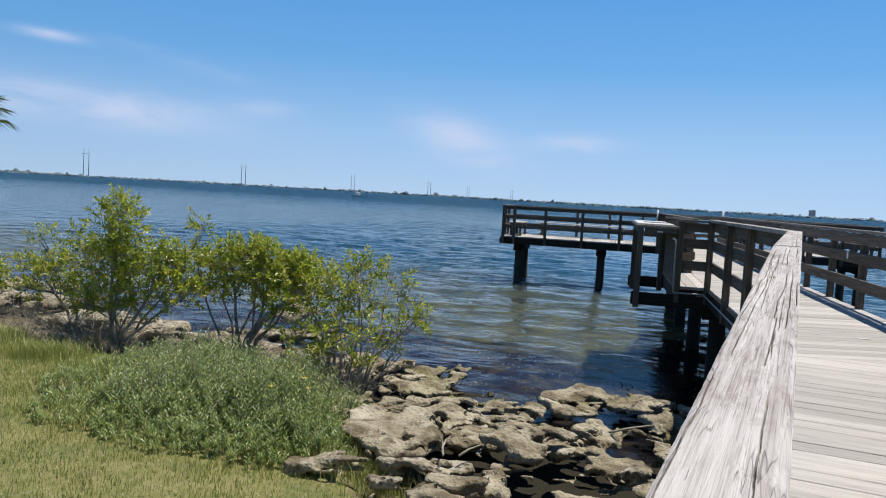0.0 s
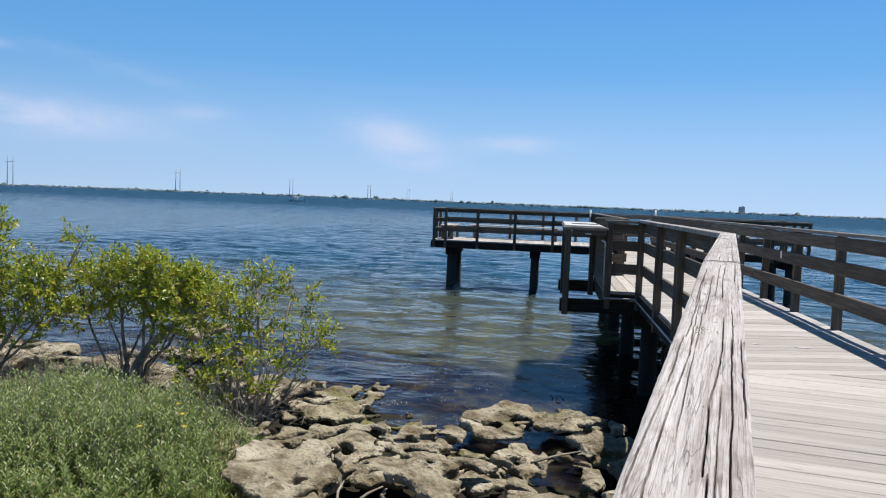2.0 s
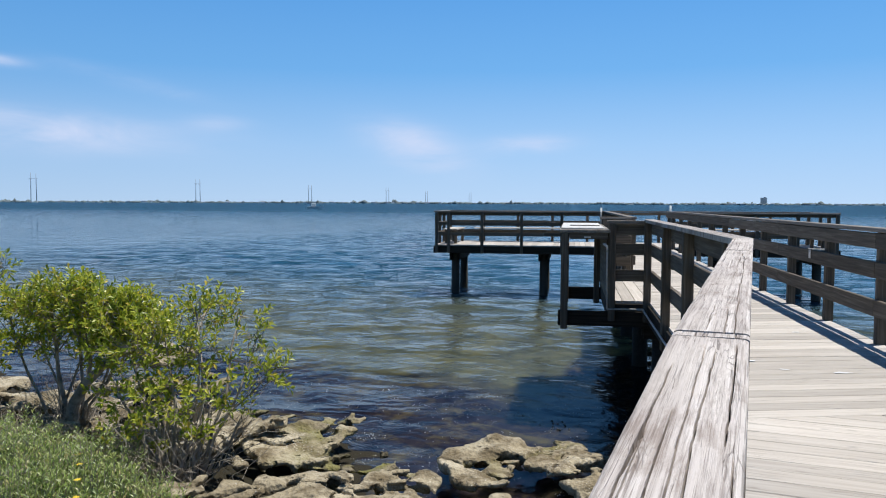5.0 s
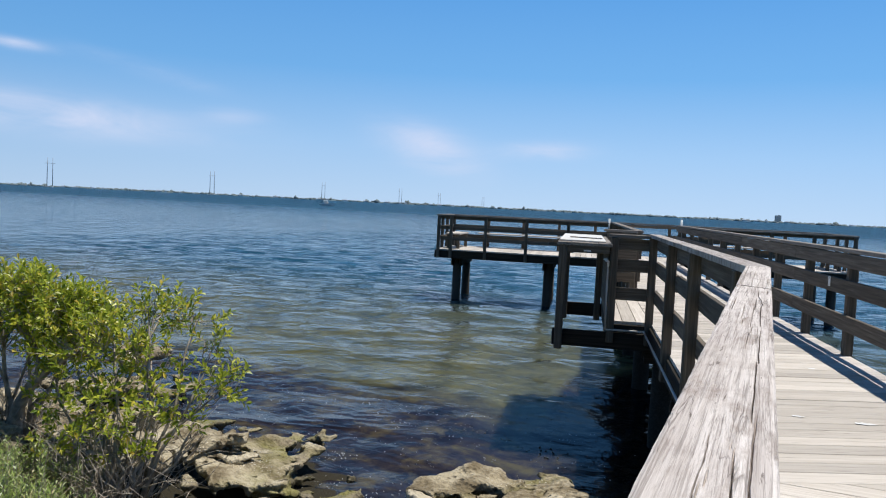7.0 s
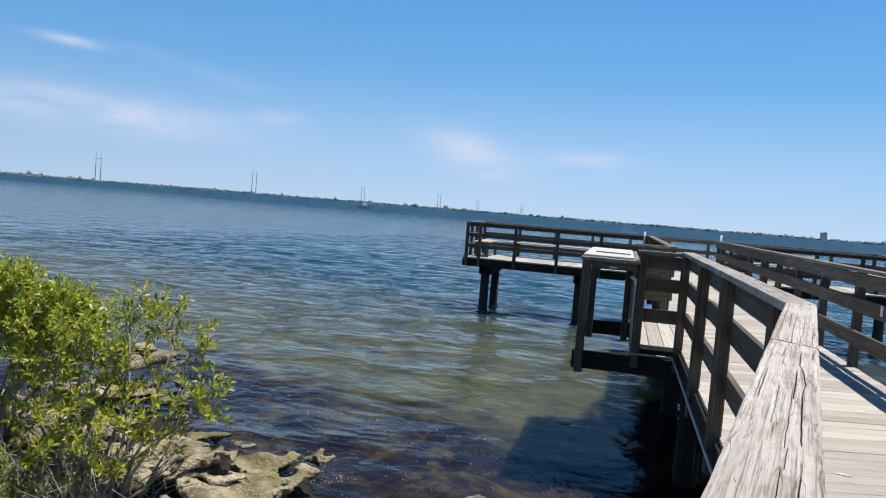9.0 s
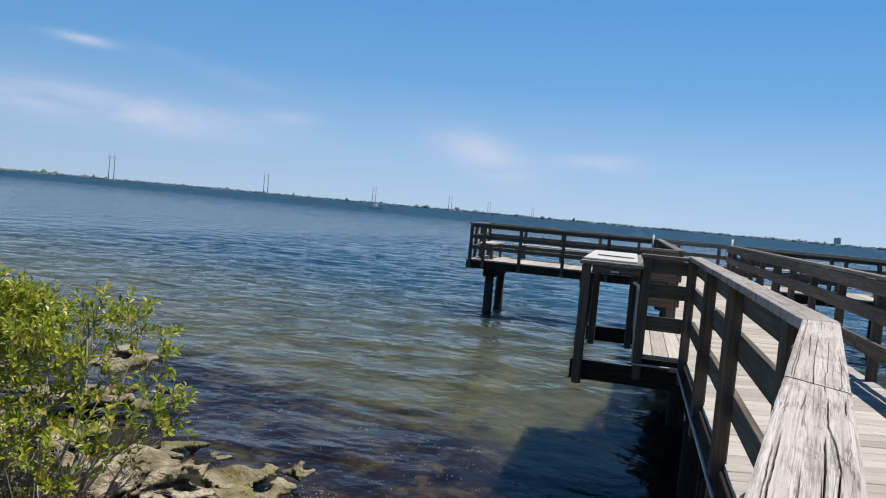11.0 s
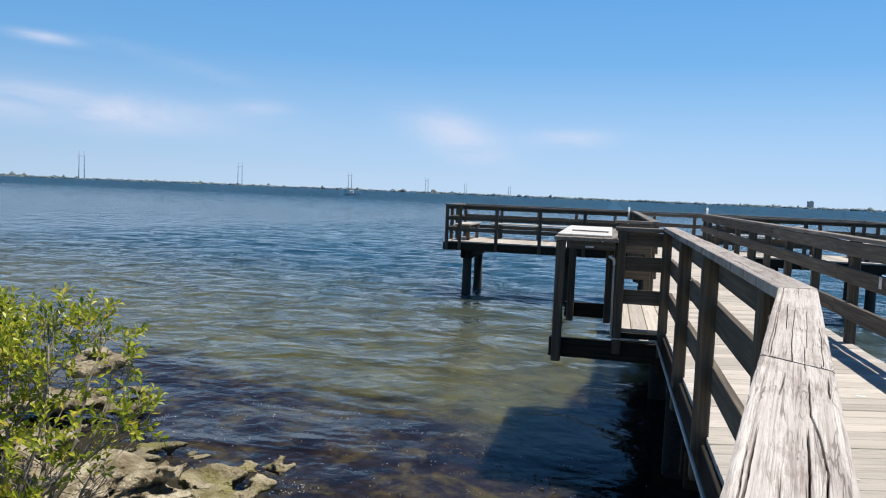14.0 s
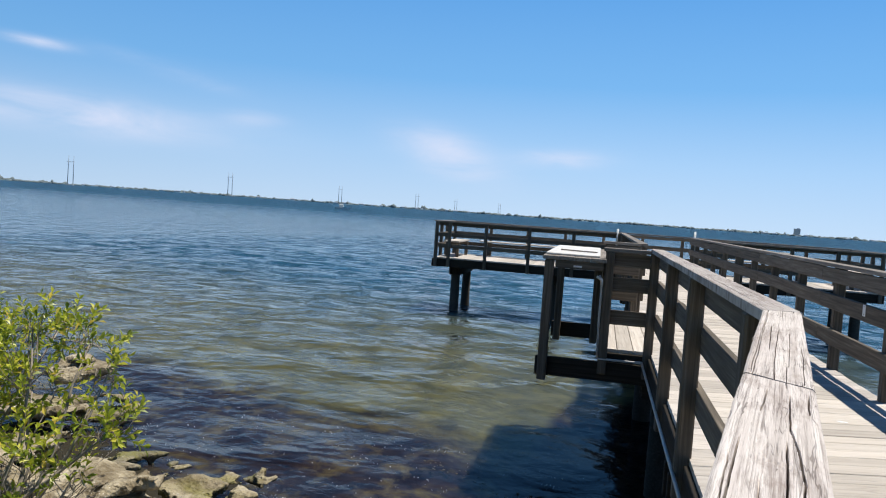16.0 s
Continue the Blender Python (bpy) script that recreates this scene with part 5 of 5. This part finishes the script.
def make_mangrove(bases, lobes, seed, label, dense=1.5, trunk=()):
    """A many-stemmed shore mangrove: stems, limbs to each lobe of the crown, twigs and leaf rosettes.
    A lobe: centre, half sizes, number of rosettes, index of its stem."""
    r = random.Random(seed)
    mg = thing("mangrove", Matrix.Translation(bases[0]), label, "bush", "mangrove bushes")
    org = Vector(bases[0])
    lv, lf, tv, tf = [], [], [], []
    for c, half, count, stem in lobes:
        count = int(count * dense)
        c = Vector(c) - org
        base = Vector(bases[stem]) - org
        mid = base.lerp(c, 0.5) + Vector((r.uniform(-0.12, 0.12), r.uniform(-0.12, 0.12), -0.06))
        pts = [base + Vector((0, 0, -0.38)), base.lerp(mid, 0.5) + Vector((r.uniform(-0.06, 0.06), r.uniform(-0.06, 0.06), 0)), mid, mid.lerp(c, 0.6) + Vector((r.uniform(-0.05, 0.05), 0, 0)), c]
        t0 = 0.012 + 0.00006 * count
        tube("limb", pts, [t0 * 1.5, t0 * 1.2, t0, t0 * 0.7, t0 * 0.35], M_BARK, mg, 6)
        subs = []
        for _ in range(max(5, count // 9)):
            g = rand_dir(r)
            e = c + Vector((g.x * half[0] * 0.65, g.y * half[1] * 0.65, g.z * half[2] * 0.6))
            s = pts[2].lerp(c, r.uniform(0.2, 1.0))
            k = s.lerp(e, 0.5) + Vector((r.uniform(-0.04, 0.04), r.uniform(-0.04, 0.04), -0.03))
            add_twig(tv, tf, s, k, t0 * 0.45, t0 * 0.35)
            add_twig(tv, tf, k, e, t0 * 0.35, 0.004)
            subs += [k, e]
        for _ in range(count):
            g = rand_dir(r) * r.uniform(0.0, 1.0) ** 0.4
            wob = 0.85 + 0.45 * noise.noise((g.x * 2 + seed, g.y * 2, g.z * 2))
            s0 = c + Vector((g.x * half[0], g.y * half[1], g.z * half[2])) * wob
            s = min(subs, key=lambda q: (q - s0).length_squared)
            axis = (Vector((g.x, g.y, g.z)) * 0.8 + Vector((0, 0, 0.55)) + rand_dir(r) * 0.6).normalized()
            ln = r.uniform(0.07, 0.24)
            e = s0 + axis * ln
            add_twig(tv, tf, s, s0, 0.0035, 0.0025)
            add_twig(tv, tf, s0, e, 0.0025, 0.0015)
            q = axis.orthogonal().normalized()
            w = axis.cross(q)
            n = int(ln / 0.032) + 4
            for i in range(n):
                t = i * 2.4 + r.uniform(-0.4, 0.4)
                out = math.cos(t) * q + math.sin(t) * w
                along = min(1.0, 0.25 + 0.85 * i / n)
                d = (axis * r.uniform(0.3, 1.0) * (0.6 + along) + out).normalized()
                leaf_shape(lv, lf, s0.lerp(e, along), d, (axis + Vector((0, 0, 0.5))).normalized(), r.uniform(0.056, 0.090), r.uniform(0.025, 0.040))
    if trunk:
        pts = [Vector(p) - org for p in trunk]
        tube("trunk", pts, [0.085 - 0.062 * k / (len(pts) - 1) for k in range(len(pts))], M_BARK, mg, 9)
    for b in bases:
        b = Vector(b) - org
        for _ in range(26):
            d = Vector((r.uniform(-1, 1), r.uniform(-1, 1), r.uniform(0.3, 1.5))).normalized()
            p = b + Vector((r.uniform(-0.25, 0.25), r.uniform(-0.2, 0.2), -0.15))
            for k in range(4):
                e = p + d * r.uniform(0.12, 0.24)
                add_twig(tv, tf, p, e, 0.006 - 0.001 * k, 0.005 - 0.001 * k)
                o = (d + rand_dir(r)).normalized()
                add_twig(tv, tf, e, e + o * r.uniform(0.1, 0.3), 0.003, 0.0012)
                p, d = e, (d + rand_dir(r) * 0.4).normalized()
    link_mesh("branchwork", tv, tf, M_BARK, mg)["kind"] = "stuff"
    link_mesh("crown", lv, lf, M_LEAF, mg)["kind"] = "stuff"
    return mg


make_mangrove([(-8.7, 7.6, -1.22), (-8.9, 7.95, -1.22), (-9.3, 7.6, -1.2)],
              [((-8.40, 7.45, 0.62), (0.34, 0.32, 0.42), 95, 0), ((-9.05, 7.55, 0.02), (0.42, 0.36, 0.30), 60, 1), ((-7.80, 7.65, 0.05), (0.48, 0.36, 0.34), 120, 0),
               ((-8.45, 7.5, 0.05), (0.45, 0.36, 0.36), 100, 0), ((-9.95, 7.45, -0.25), (0.48, 0.36, 0.36), 80, 2), ((-8.75, 7.5, -0.50), (0.7, 0.4, 0.24), 60, 1),
               ((-8.2, 7.6, -0.45), (0.5, 0.4, 0.3), 50, 0), ((-9.3, 7.6, -0.55), (0.45, 0.35, 0.25), 40, 2), ((-7.6, 7.75, -0.35), (0.4, 0.35, 0.25), 45, 0), ((-9.88, 7.4, 0.28), (0.12, 0.1, 0.12), 8, 2), ((-7.40, 7.95, 0.62), (0.12, 0.1, 0.10), 9, 0), ((-9.3, 7.5, 0.35), (0.14, 0.1, 0.12), 9, 1)],
              41, "tall green mangrove bush with bare stems on the shore", 1.3)
make_mangrove([(-7.2, 8.7, -1.28), (-7.35, 8.6, -1.28)],
              [((-7.35, 8.5, 0.08), (0.50, 0.40, 0.32), 130, 0), ((-6.60, 8.4, 0.05), (0.55, 0.40, 0.32), 140, 0), ((-7.70, 8.6, -0.30), (0.36, 0.3, 0.22), 45, 1),
               ((-6.1, 8.5, 0.0), (0.42, 0.35, 0.28), 90, 0), ((-6.9, 8.5, -0.35), (0.42, 0.3, 0.2), 40, 1), ((-6.4, 8.5, -0.35), (0.4, 0.3, 0.22), 40, 0), ((-7.9, 8.4, 0.05), (0.3, 0.3, 0.25), 40, 1), ((-6.95, 8.5, 0.25), (0.4, 0.3, 0.2), 50, 0)],
              42, "spreading green mangrove bush with a leaning bare trunk", 1.25,
              ((-7.06, 8.45, -1.62), (-7.0, 8.42, -1.24), (-6.93, 8.4, -0.98), (-6.74, 8.4, -0.72), (-6.5, 8.4, -0.52), (-6.1, 8.4, -0.26), (-5.85, 8.4, -0.05)))
make_mangrove([(-4.93, 7.65, -1.2), (-5.1, 7.75, -1.2), (-4.8, 7.82, -1.2)],
              [((-4.25, 8.25, -0.38), (0.20, 0.16, 0.11), 26, 0), ((-4.50, 8.42, -0.06), (0.13, 0.13, 0.15), 11, 2), ((-4.72, 8.45, 0.14), (0.16, 0.15, 0.12), 12, 2),
               ((-5.30, 8.65, 0.14), (0.30, 0.30, 0.18), 30, 1), ((-5.45, 8.20, -0.08), (0.42, 0.35, 0.24), 66, 0), ((-5.0, 8.20, -0.20), (0.30, 0.28, 0.24), 34, 2),
               ((-5.30, 7.92, -0.50), (0.40, 0.30, 0.28), 50, 1), ((-4.72, 8.02, -0.58), (0.28, 0.25, 0.22), 26, 2), ((-4.92, 7.75, -0.86), (0.34, 0.22, 0.20), 30, 0),
               ((-5.40, 7.72, -0.86), (0.34, 0.25, 0.20), 36, 1)] + [ ((-5.85, 8.10, -0.18), (0.40, 0.35, 0.28), 58, 1), ((-5.90, 8.0, -0.60), (0.35, 0.30, 0.28), 34, 1),
               ((-6.20, 8.40, 0.05), (0.40, 0.34, 0.22), 56, 1), ((-5.15, 8.3, 0.22), (0.12, 0.12, 0.14), 9, 0), ((-4.45, 8.1, -0.75), (0.2, 0.15, 0.14), 12, 2)],
              43, "airy yellow-green mangrove bush leaning over the rocks", 0.82)
make_mangrove([(-10.6, 7.1, -1.18)],
              [((-10.7, 7.1, -0.35), (0.4, 0.36, 0.36), 80, 0), ((-11.3, 7.2, -0.25), (0.4, 0.36, 0.36), 60, 0)],
              44, "low green mangrove bush beside the grass")


def make_shrub(x, y, rx, ry, height, stems, seed):
    """A herb thicket of narrow grey-green leaves."""
    r = random.Random(seed)
    z0 = land_height(x, y)
    sh = thing("shrub", Matrix.Translation((x, y, z0)), "dense grey-green seaside shrub with narrow leaves", "shrub", "seaside shrubs")
    lv, lf, tv, tf = [], [], [], []
    for _ in range(stems):
        a, q = r.uniform(0, 6.283), math.sqrt(r.random())
        px, py = q * rx * math.cos(a), q * ry * math.sin(a)
        h = height * (1 - 0.55 * q * q) * r.uniform(0.65, 1.15) * (1 + 0.3 * noise.noise(((x + px) * 2.2, (y + py) * 2.2, 0.7)))
        foot = Vector((px, py, land_height(x + px, y + py) - z0 - 0.02))
        lean = Vector((px / rx * 0.3 + r.uniform(-0.2, 0.2), py / ry * 0.3 + r.uniform(-0.2, 0.2), 1)).normalized()
        add_twig(tv, tf, foot, foot + lean * h, 0.004, 0.0015)
        n = r.randint(15, 22)
        for i in range(n):
            s = h * (0.35 + 0.65 * i / n)
            t = i * 2.4 + r.uniform(-0.4, 0.4)
            out = Vector((math.cos(t), math.sin(t), r.uniform(0.5, 1.3))).normalized()
            leaf_shape(lv, lf, foot + lean * s, out, Vector((0, 0, 1)), r.uniform(0.036, 0.062), r.uniform(0.010, 0.016), 0.15)
    link_mesh("stalk_mass", tv, tf, M_BARK, sh)["kind"] = "stuff"
    link_mesh("foliage", lv, lf, M_HERB, sh)["kind"] = "stuff"
    return sh


SHRUBS = [(-4.7, 5.75, 0.75, 0.55, 0.52, 330), (-5.5, 5.65, 0.75, 0.6, 0.50, 330), (-5.3, 6.5, 0.85, 0.55, 0.55, 340), (-6.2, 6.4, 0.7, 0.55, 0.5, 260), (-4.55, 6.55, 0.5, 0.5, 0.55, 220),
          (-4.35, 5.15, 0.6, 0.42, 0.28, 150), (-5.05, 4.95, 0.7, 0.45, 0.20, 130), (-5.95, 5.05, 0.7, 0.5, 0.20, 90), (-6.6, 5.6, 0.6, 0.5, 0.24, 90), (-3.95, 5.6, 0.42, 0.42, 0.36, 150),
          (-6.4, 7.3, 0.7, 0.4, 0.45, 180), (-7.2, 6.6, 0.5, 0.4, 0.26, 80), (-5.6, 7.4, 0.5, 0.35, 0.45, 130)]
for k, (x, y, rx, ry, h, n) in enumerate(SHRUBS):
    make_shrub(x, y, rx * 1.1, ry * 1.1, h * 1.12, int(n * 1.5), 60 + k)


def make_dry_brush(x, y, rx, ry, height, stems, seed):
    """A tangle of leafless grey-tan twigs."""
    r = random.Random(seed)
    z0 = land_height(x, y)
    br = thing("dry_brush", Matrix.Translation((x, y, z0)), "tangle of leafless grey-tan twigs at the shore", "dry brush", "dry brush")
    v, f = [], []
    for _ in range(stems):
        a, q = r.uniform(0, 6.283), math.sqrt(r.random())
        px, py = q * rx * math.cos(a), q * ry * math.sin(a)
        p = Vector((px, py, land_height(x + px, y + py) - z0 - 0.05))
        d = Vector((r.uniform(-0.7, 0.7), r.uniform(-0.7, 0.7), 1)).normalized()
        h = height * r.uniform(0.5, 1.1)
        w = 0.006
        for k in range(4):
            e = p + d * h / 4
            add_twig(v, f, p, e, w, w * 0.75)
            for _ in range(3):
                o = (d + rand_dir(r) * 0.9).normalized()
                m = e + o * h * r.uniform(0.12, 0.3)
                add_twig(v, f, e, m, w * 0.6, w * 0.35)
                add_twig(v, f, m, m + (o + rand_dir(r) * 0.8).normalized() * h * 0.15, w * 0.4, 0.0012)
            p, w = e, w * 0.75
            d = (d + rand_dir(r) * 0.35).normalized()
    link_mesh("branchwork", v, f, M_DRY, br)["kind"] = "stuff"


BRUSH = [(-9.3, 7.2, 0.5, 0.3, 0.55, 55), (-8.6, 7.25, 0.5, 0.3, 0.55, 60), (-7.9, 7.4, 0.5, 0.3, 0.5, 50), (-7.3, 7.55, 0.5, 0.35, 0.5, 50), (-6.7, 7.75, 0.45, 0.3, 0.45, 45),
         (-6.1, 7.8, 0.4, 0.3, 0.4, 40), (-5.5, 7.7, 0.3, 0.2, 0.42, 50), (-4.93, 7.6, 0.28, 0.15, 0.38, 44)]
for k, b in enumerate(BRUSH):
    make_dry_brush(*b, 80 + k)


def make_flowers():
    r = random.Random(9)
    m = plain("yellow_petal", (0.75, 0.55, 0.03), 0.6)
    for x, y, z in ((-4.35, 6.1, 0.0), (-4.6, 6.35, 0.0), (-4.45, 5.7, 0.0), (-5.0, 6.7, 0.0), (-4.2, 5.95, 0.0)):
        z = land_height(x, y) + r.uniform(0.40, 0.5)
        fl = thing("flower", Matrix.Translation((x, y, z)), "small yellow daisy flower over the shrub", "flower", "yellow flowers")
        v, f = [], []
        for k in range(8):
            a = k * math.pi / 4
            leaf_shape(v, f, Vector((0, 0, 0)), Vector((math.cos(a), math.sin(a), 0.15)), Vector((0, 0, 1)), 0.028, 0.014)
        link_mesh("petals", v, f, m, fl)
        tube("stalk", [(0, 0, -0.4), (0, 0, 0)], [0.003, 0.002], M_BARK, fl, 5)


make_flowers()


def make_grass():
    r = random.Random(17)
    verts, faces = [], []

    def blade(x, y, h, w):
        z = land_height(x, y)
        a = r.uniform(0, 6.283)
        lean = r.uniform(0.1, 0.8) * h
        dx, dy = math.cos(a), math.sin(a)
        n0 = len(verts)
        verts.extend([(x - dy * w, y + dx * w, z - 0.01), (x + dy * w, y - dx * w, z - 0.01), (x + dx * lean * 0.4 - dy * w * 0.7, y + dy * lean * 0.4 + dx * w * 0.7, z + h * 0.65),
                      (x + dx * lean * 0.4 + dy * w * 0.7, y + dy * lean * 0.4 - dx * w * 0.7, z + h * 0.65), (x + dx * lean, y + dy * lean, z + h)])
        faces.extend([(n0, n0 + 1, n0 + 3, n0 + 2), (n0 + 2, n0 + 3, n0 + 4)])

    for _ in range(120000):
        x, y = r.uniform(-11.5, -1.9), r.uniform(2.2, 8.0)
        if y > bank_edge(x) - 0.15 + 0.4 * noise.noise((x, y, 5)):
            continue
        thick = 0.5 + 0.5 * noise.noise((x * 1.6, y * 1.6, 2.2))
        if r.random() > 0.25 + thick:
            continue
        near = math.exp(-(((x + 5.2) / 1.5) ** 2 + ((y - 5.3) / 0.75) ** 2))
        blade(x, y, r.uniform(0.02, 0.06) * (0.6 + 0.8 * thick) * (1 + 1.2 * near), r.uniform(0.002, 0.004))
    for cx, cy, n, hh in ((-3.35, 5.6, 500, 0.26), (-3.05, 5.2, 420, 0.22), (-3.9, 5.4, 400, 0.2), (-7.4, 6.1, 800, 0.22), (-8.3, 6.55, 900, 0.22), (-8.6, 6.3, 900, 0.24), (-7.3, 5.9, 500, 0.14), (-6.2, 5.0, 400, 0.12), (-4.0, 6.0, 420, 0.3), (-9.6, 6.6, 700, 0.25)):
        for _ in range(n):
            blade(r.gauss(cx, 0.22), r.gauss(cy, 0.16), r.uniform(0.4, 1.1) * hh, r.uniform(0.002, 0.004))
    ob = link_mesh("grass", verts, faces, M_GRASS)
    tagged(ob, "short sun-dried green grass on the bank", "grass", kind="stuff")


make_grass()


def make_palm():
    """A cabbage palm at the edge of the grass, with drooping fronds."""
    r = random.Random(23)
    x, y = -15.0, 9.0
    z0 = land_height(x, y)
    pm = thing("palm_tree", Matrix.Translation((x, y, z0)), "cabbage palm with drooping fan fronds on the bank", "palm tree")
    top = 2.1 - z0
    tube("trunk", [(0, 0, -0.2), (0.05, 0, top * 0.5), (0, 0.03, top)], [0.2, 0.16, 0.15], M_BARK, pm, 12)
    for k in range(22):
        a = k * 2.399
        el = r.uniform(-0.5, 1.1)
        d = Vector((math.cos(a) * math.cos(el), math.sin(a) * math.cos(el), math.sin(el)))
        p0 = Vector((0, 0, top))
        p1 = p0 + d * 0.75
        p2 = p1 + d * 0.25 - Vector((0, 0, 0.12))
        v, f = [], []
        add_twig(v, f, p0, p1, 0.018, 0.01)
        for i in range(26):
            t = (i - 12.5) / 12.5 * 2.0
            side = d.cross(Vector((0, 0, 1))).normalized()
            dd = (d * math.cos(t) + side * math.sin(t)).normalized()
            q = p1 + dd * 0.45 - Vector((0, 0, 0.06))
            e = q + dd * r.uniform(0.2, 0.32) - Vector((0, 0, r.uniform(0.1, 0.28)))
            n0 = len(v)
            w = side.cross(d).normalized() * 0.012 + side * 0.012
            v += [p1, q + w, q - w, e]
            f += [(n0, n0 + 2, n0 + 1), (n0 + 1, n0 + 2, n0 + 3)]
        link_mesh("frond", v, f, M_PALM, pm)


make_palm()


def make_sticks():
    for k, (x, y, z, a, ln) in enumerate(((-1.35, 7.35, -0.98, 50, 0.55), (-2.7, 5.9, -1.02, 110, 0.35), (-2.5, 6.0, -1.04, 75, 0.3))):
        st = tube("driftwood", [(-ln / 2, 0, 0), (0, 0.02, 0.015), (ln / 2, 0, 0.03)], [0.012, 0.011, 0.006], M_DRY, None, 7)
        st.matrix_world = Matrix.Translation((x, y, z)) @ Matrix.Rotation(radians(a), 4, "Z")
        tagged(st, "bleached driftwood stick lying on the rocks", "driftwood", "driftwood sticks")


make_sticks()


def make_foam_and_glints():
    """Flecks of foam where the wavelets break on the rocks, and white flecks painted as sun glints."""
    r = random.Random(31)
    verts, faces = [], []
    for x, y, top, rx, ry, thick in [slab for slabs, pots, label in ROCKS for slab in slabs]:
        if y < 8.0 or x < -9 or x > 0.2:
            continue
        for _ in range(16):
            a = r.uniform(-0.4, 3.5)
            q = r.uniform(1.0, 1.6)
            px, py = x + rx * q * math.cos(a), y + ry * q * math.sin(a)
            if py < 9.3:
                continue
            for _ in range(r.randint(2, 6)):
                cx, cy = px + r.gauss(0, 0.07), py + r.gauss(0, 0.035)
                w, n0 = r.uniform(0.002, 0.008), len(verts)
                for k in range(5):
                    b = 1.2566 * k
                    verts.append((cx + w * r.uniform(0.6, 1.6) * math.cos(b), cy + w * r.uniform(0.4, 0.9) * math.sin(b), WATER_Z + 0.035))
                verts.append((cx, cy, WATER_Z + 0.042))
                faces.extend((n0 + k, n0 + (k + 1) % 5, n0 + 5) for k in range(5))
    # white flecks farther out stand in for sun glints on the ripples
    for _ in range(120):
        px, py = r.uniform(-6.6, -1.4), r.uniform(9.6, 12.7)
        for _ in range(r.randint(1, 5)):
            cx, cy = px + r.gauss(0, 0.09), py + r.gauss(0, 0.03)
            w, n0 = r.uniform(0.0015, 0.006), len(verts)
            for k in range(5):
                b = 1.2566 * k
                verts.append((cx + w * r.uniform(0.8, 2.2) * math.cos(b), cy + w * r.uniform(0.4, 0.9) * math.sin(b), WATER_Z + 0.035))
            verts.append((cx, cy, WATER_Z + 0.042))
            faces.extend((n0 + k, n0 + (k + 1) % 5, n0 + 5) for k in range(5))
    ob = link_mesh("foam", verts, faces, M_WHITE)
    tagged(ob, "small white foam flecks by the rocks and painted sun glints beyond them", "foam", kind="stuff")


make_foam_and_glints()


def make_pebble_bar():
    """Loose shell and stone just awash, in a ragged line off the ledges."""
    r = random.Random(57)
    verts, faces = [], []
    for _ in range(260):
        t = r.random()
        cx, cy = -4.5 + 2.3 * t + r.gauss(0, 0.14), 12.6 - 0.95 * t + r.gauss(0, 0.11)
        w, n0 = r.uniform(0.008, 0.024), len(verts)
        z = WATER_Z + r.uniform(-0.015, 0.012)
        for k in range(6):
            b = 1.0472 * k
            verts.append((cx + w * r.uniform(0.7, 1.3) * math.cos(b), cy + w * r.uniform(0.6, 1.1) * math.sin(b), z - 0.03))
        for k in range(6):
            b = 1.0472 * k + 0.3
            verts.append((cx + 0.6 * w * math.cos(b), cy + 0.55 * w * math.sin(b), z + 0.4 * w))
        faces.extend((n0 + k, n0 + (k + 1) % 6, n0 + 6 + (k + 1) % 6, n0 + 6 + k) for k in range(6))
        faces.append(tuple(n0 + 6 + k for k in range(6)))
    bar = link_mesh("pebble_bar", verts, faces, M_ROCK)
    tagged(bar, "wet pebbles and shells awash in the shallows", "pebbles", kind="stuff")


make_pebble_bar()
make_bucket(4.6, T1 - 0.40, 0.47)


def make_moss():
    """A small olive moss tuft grown into the cap of the railing."""
    r = random.Random(77)
    m = plain("olive_moss", (0.44, 0.42, 0.27), 0.9, 0.1, 0, 0.25)
    z0 = RAIL_TOP - (3.487 - 2.235) * math.tan(radians(2.3))
    tuft = thing("moss_tuft", Matrix.Translation((-0.074, 2.235, z0 - 0.001)), "small olive moss tuft on the weathered cap board", "moss")
    v, f = [], []
    for _ in range(260):
        p = Vector((r.gauss(0, 0.008), r.gauss(0, 0.028), 0))
        d = Vector((r.uniform(-0.7, 0.7), r.uniform(-0.7, 0.7), r.uniform(0.15, 0.8))).normalized()
        add_twig(v, f, p - d * 0.001, p + d * r.uniform(0.001, 0.003), 0.0006, 0.0003)
    link_mesh("moss", v, f, m, tuft)


make_moss()
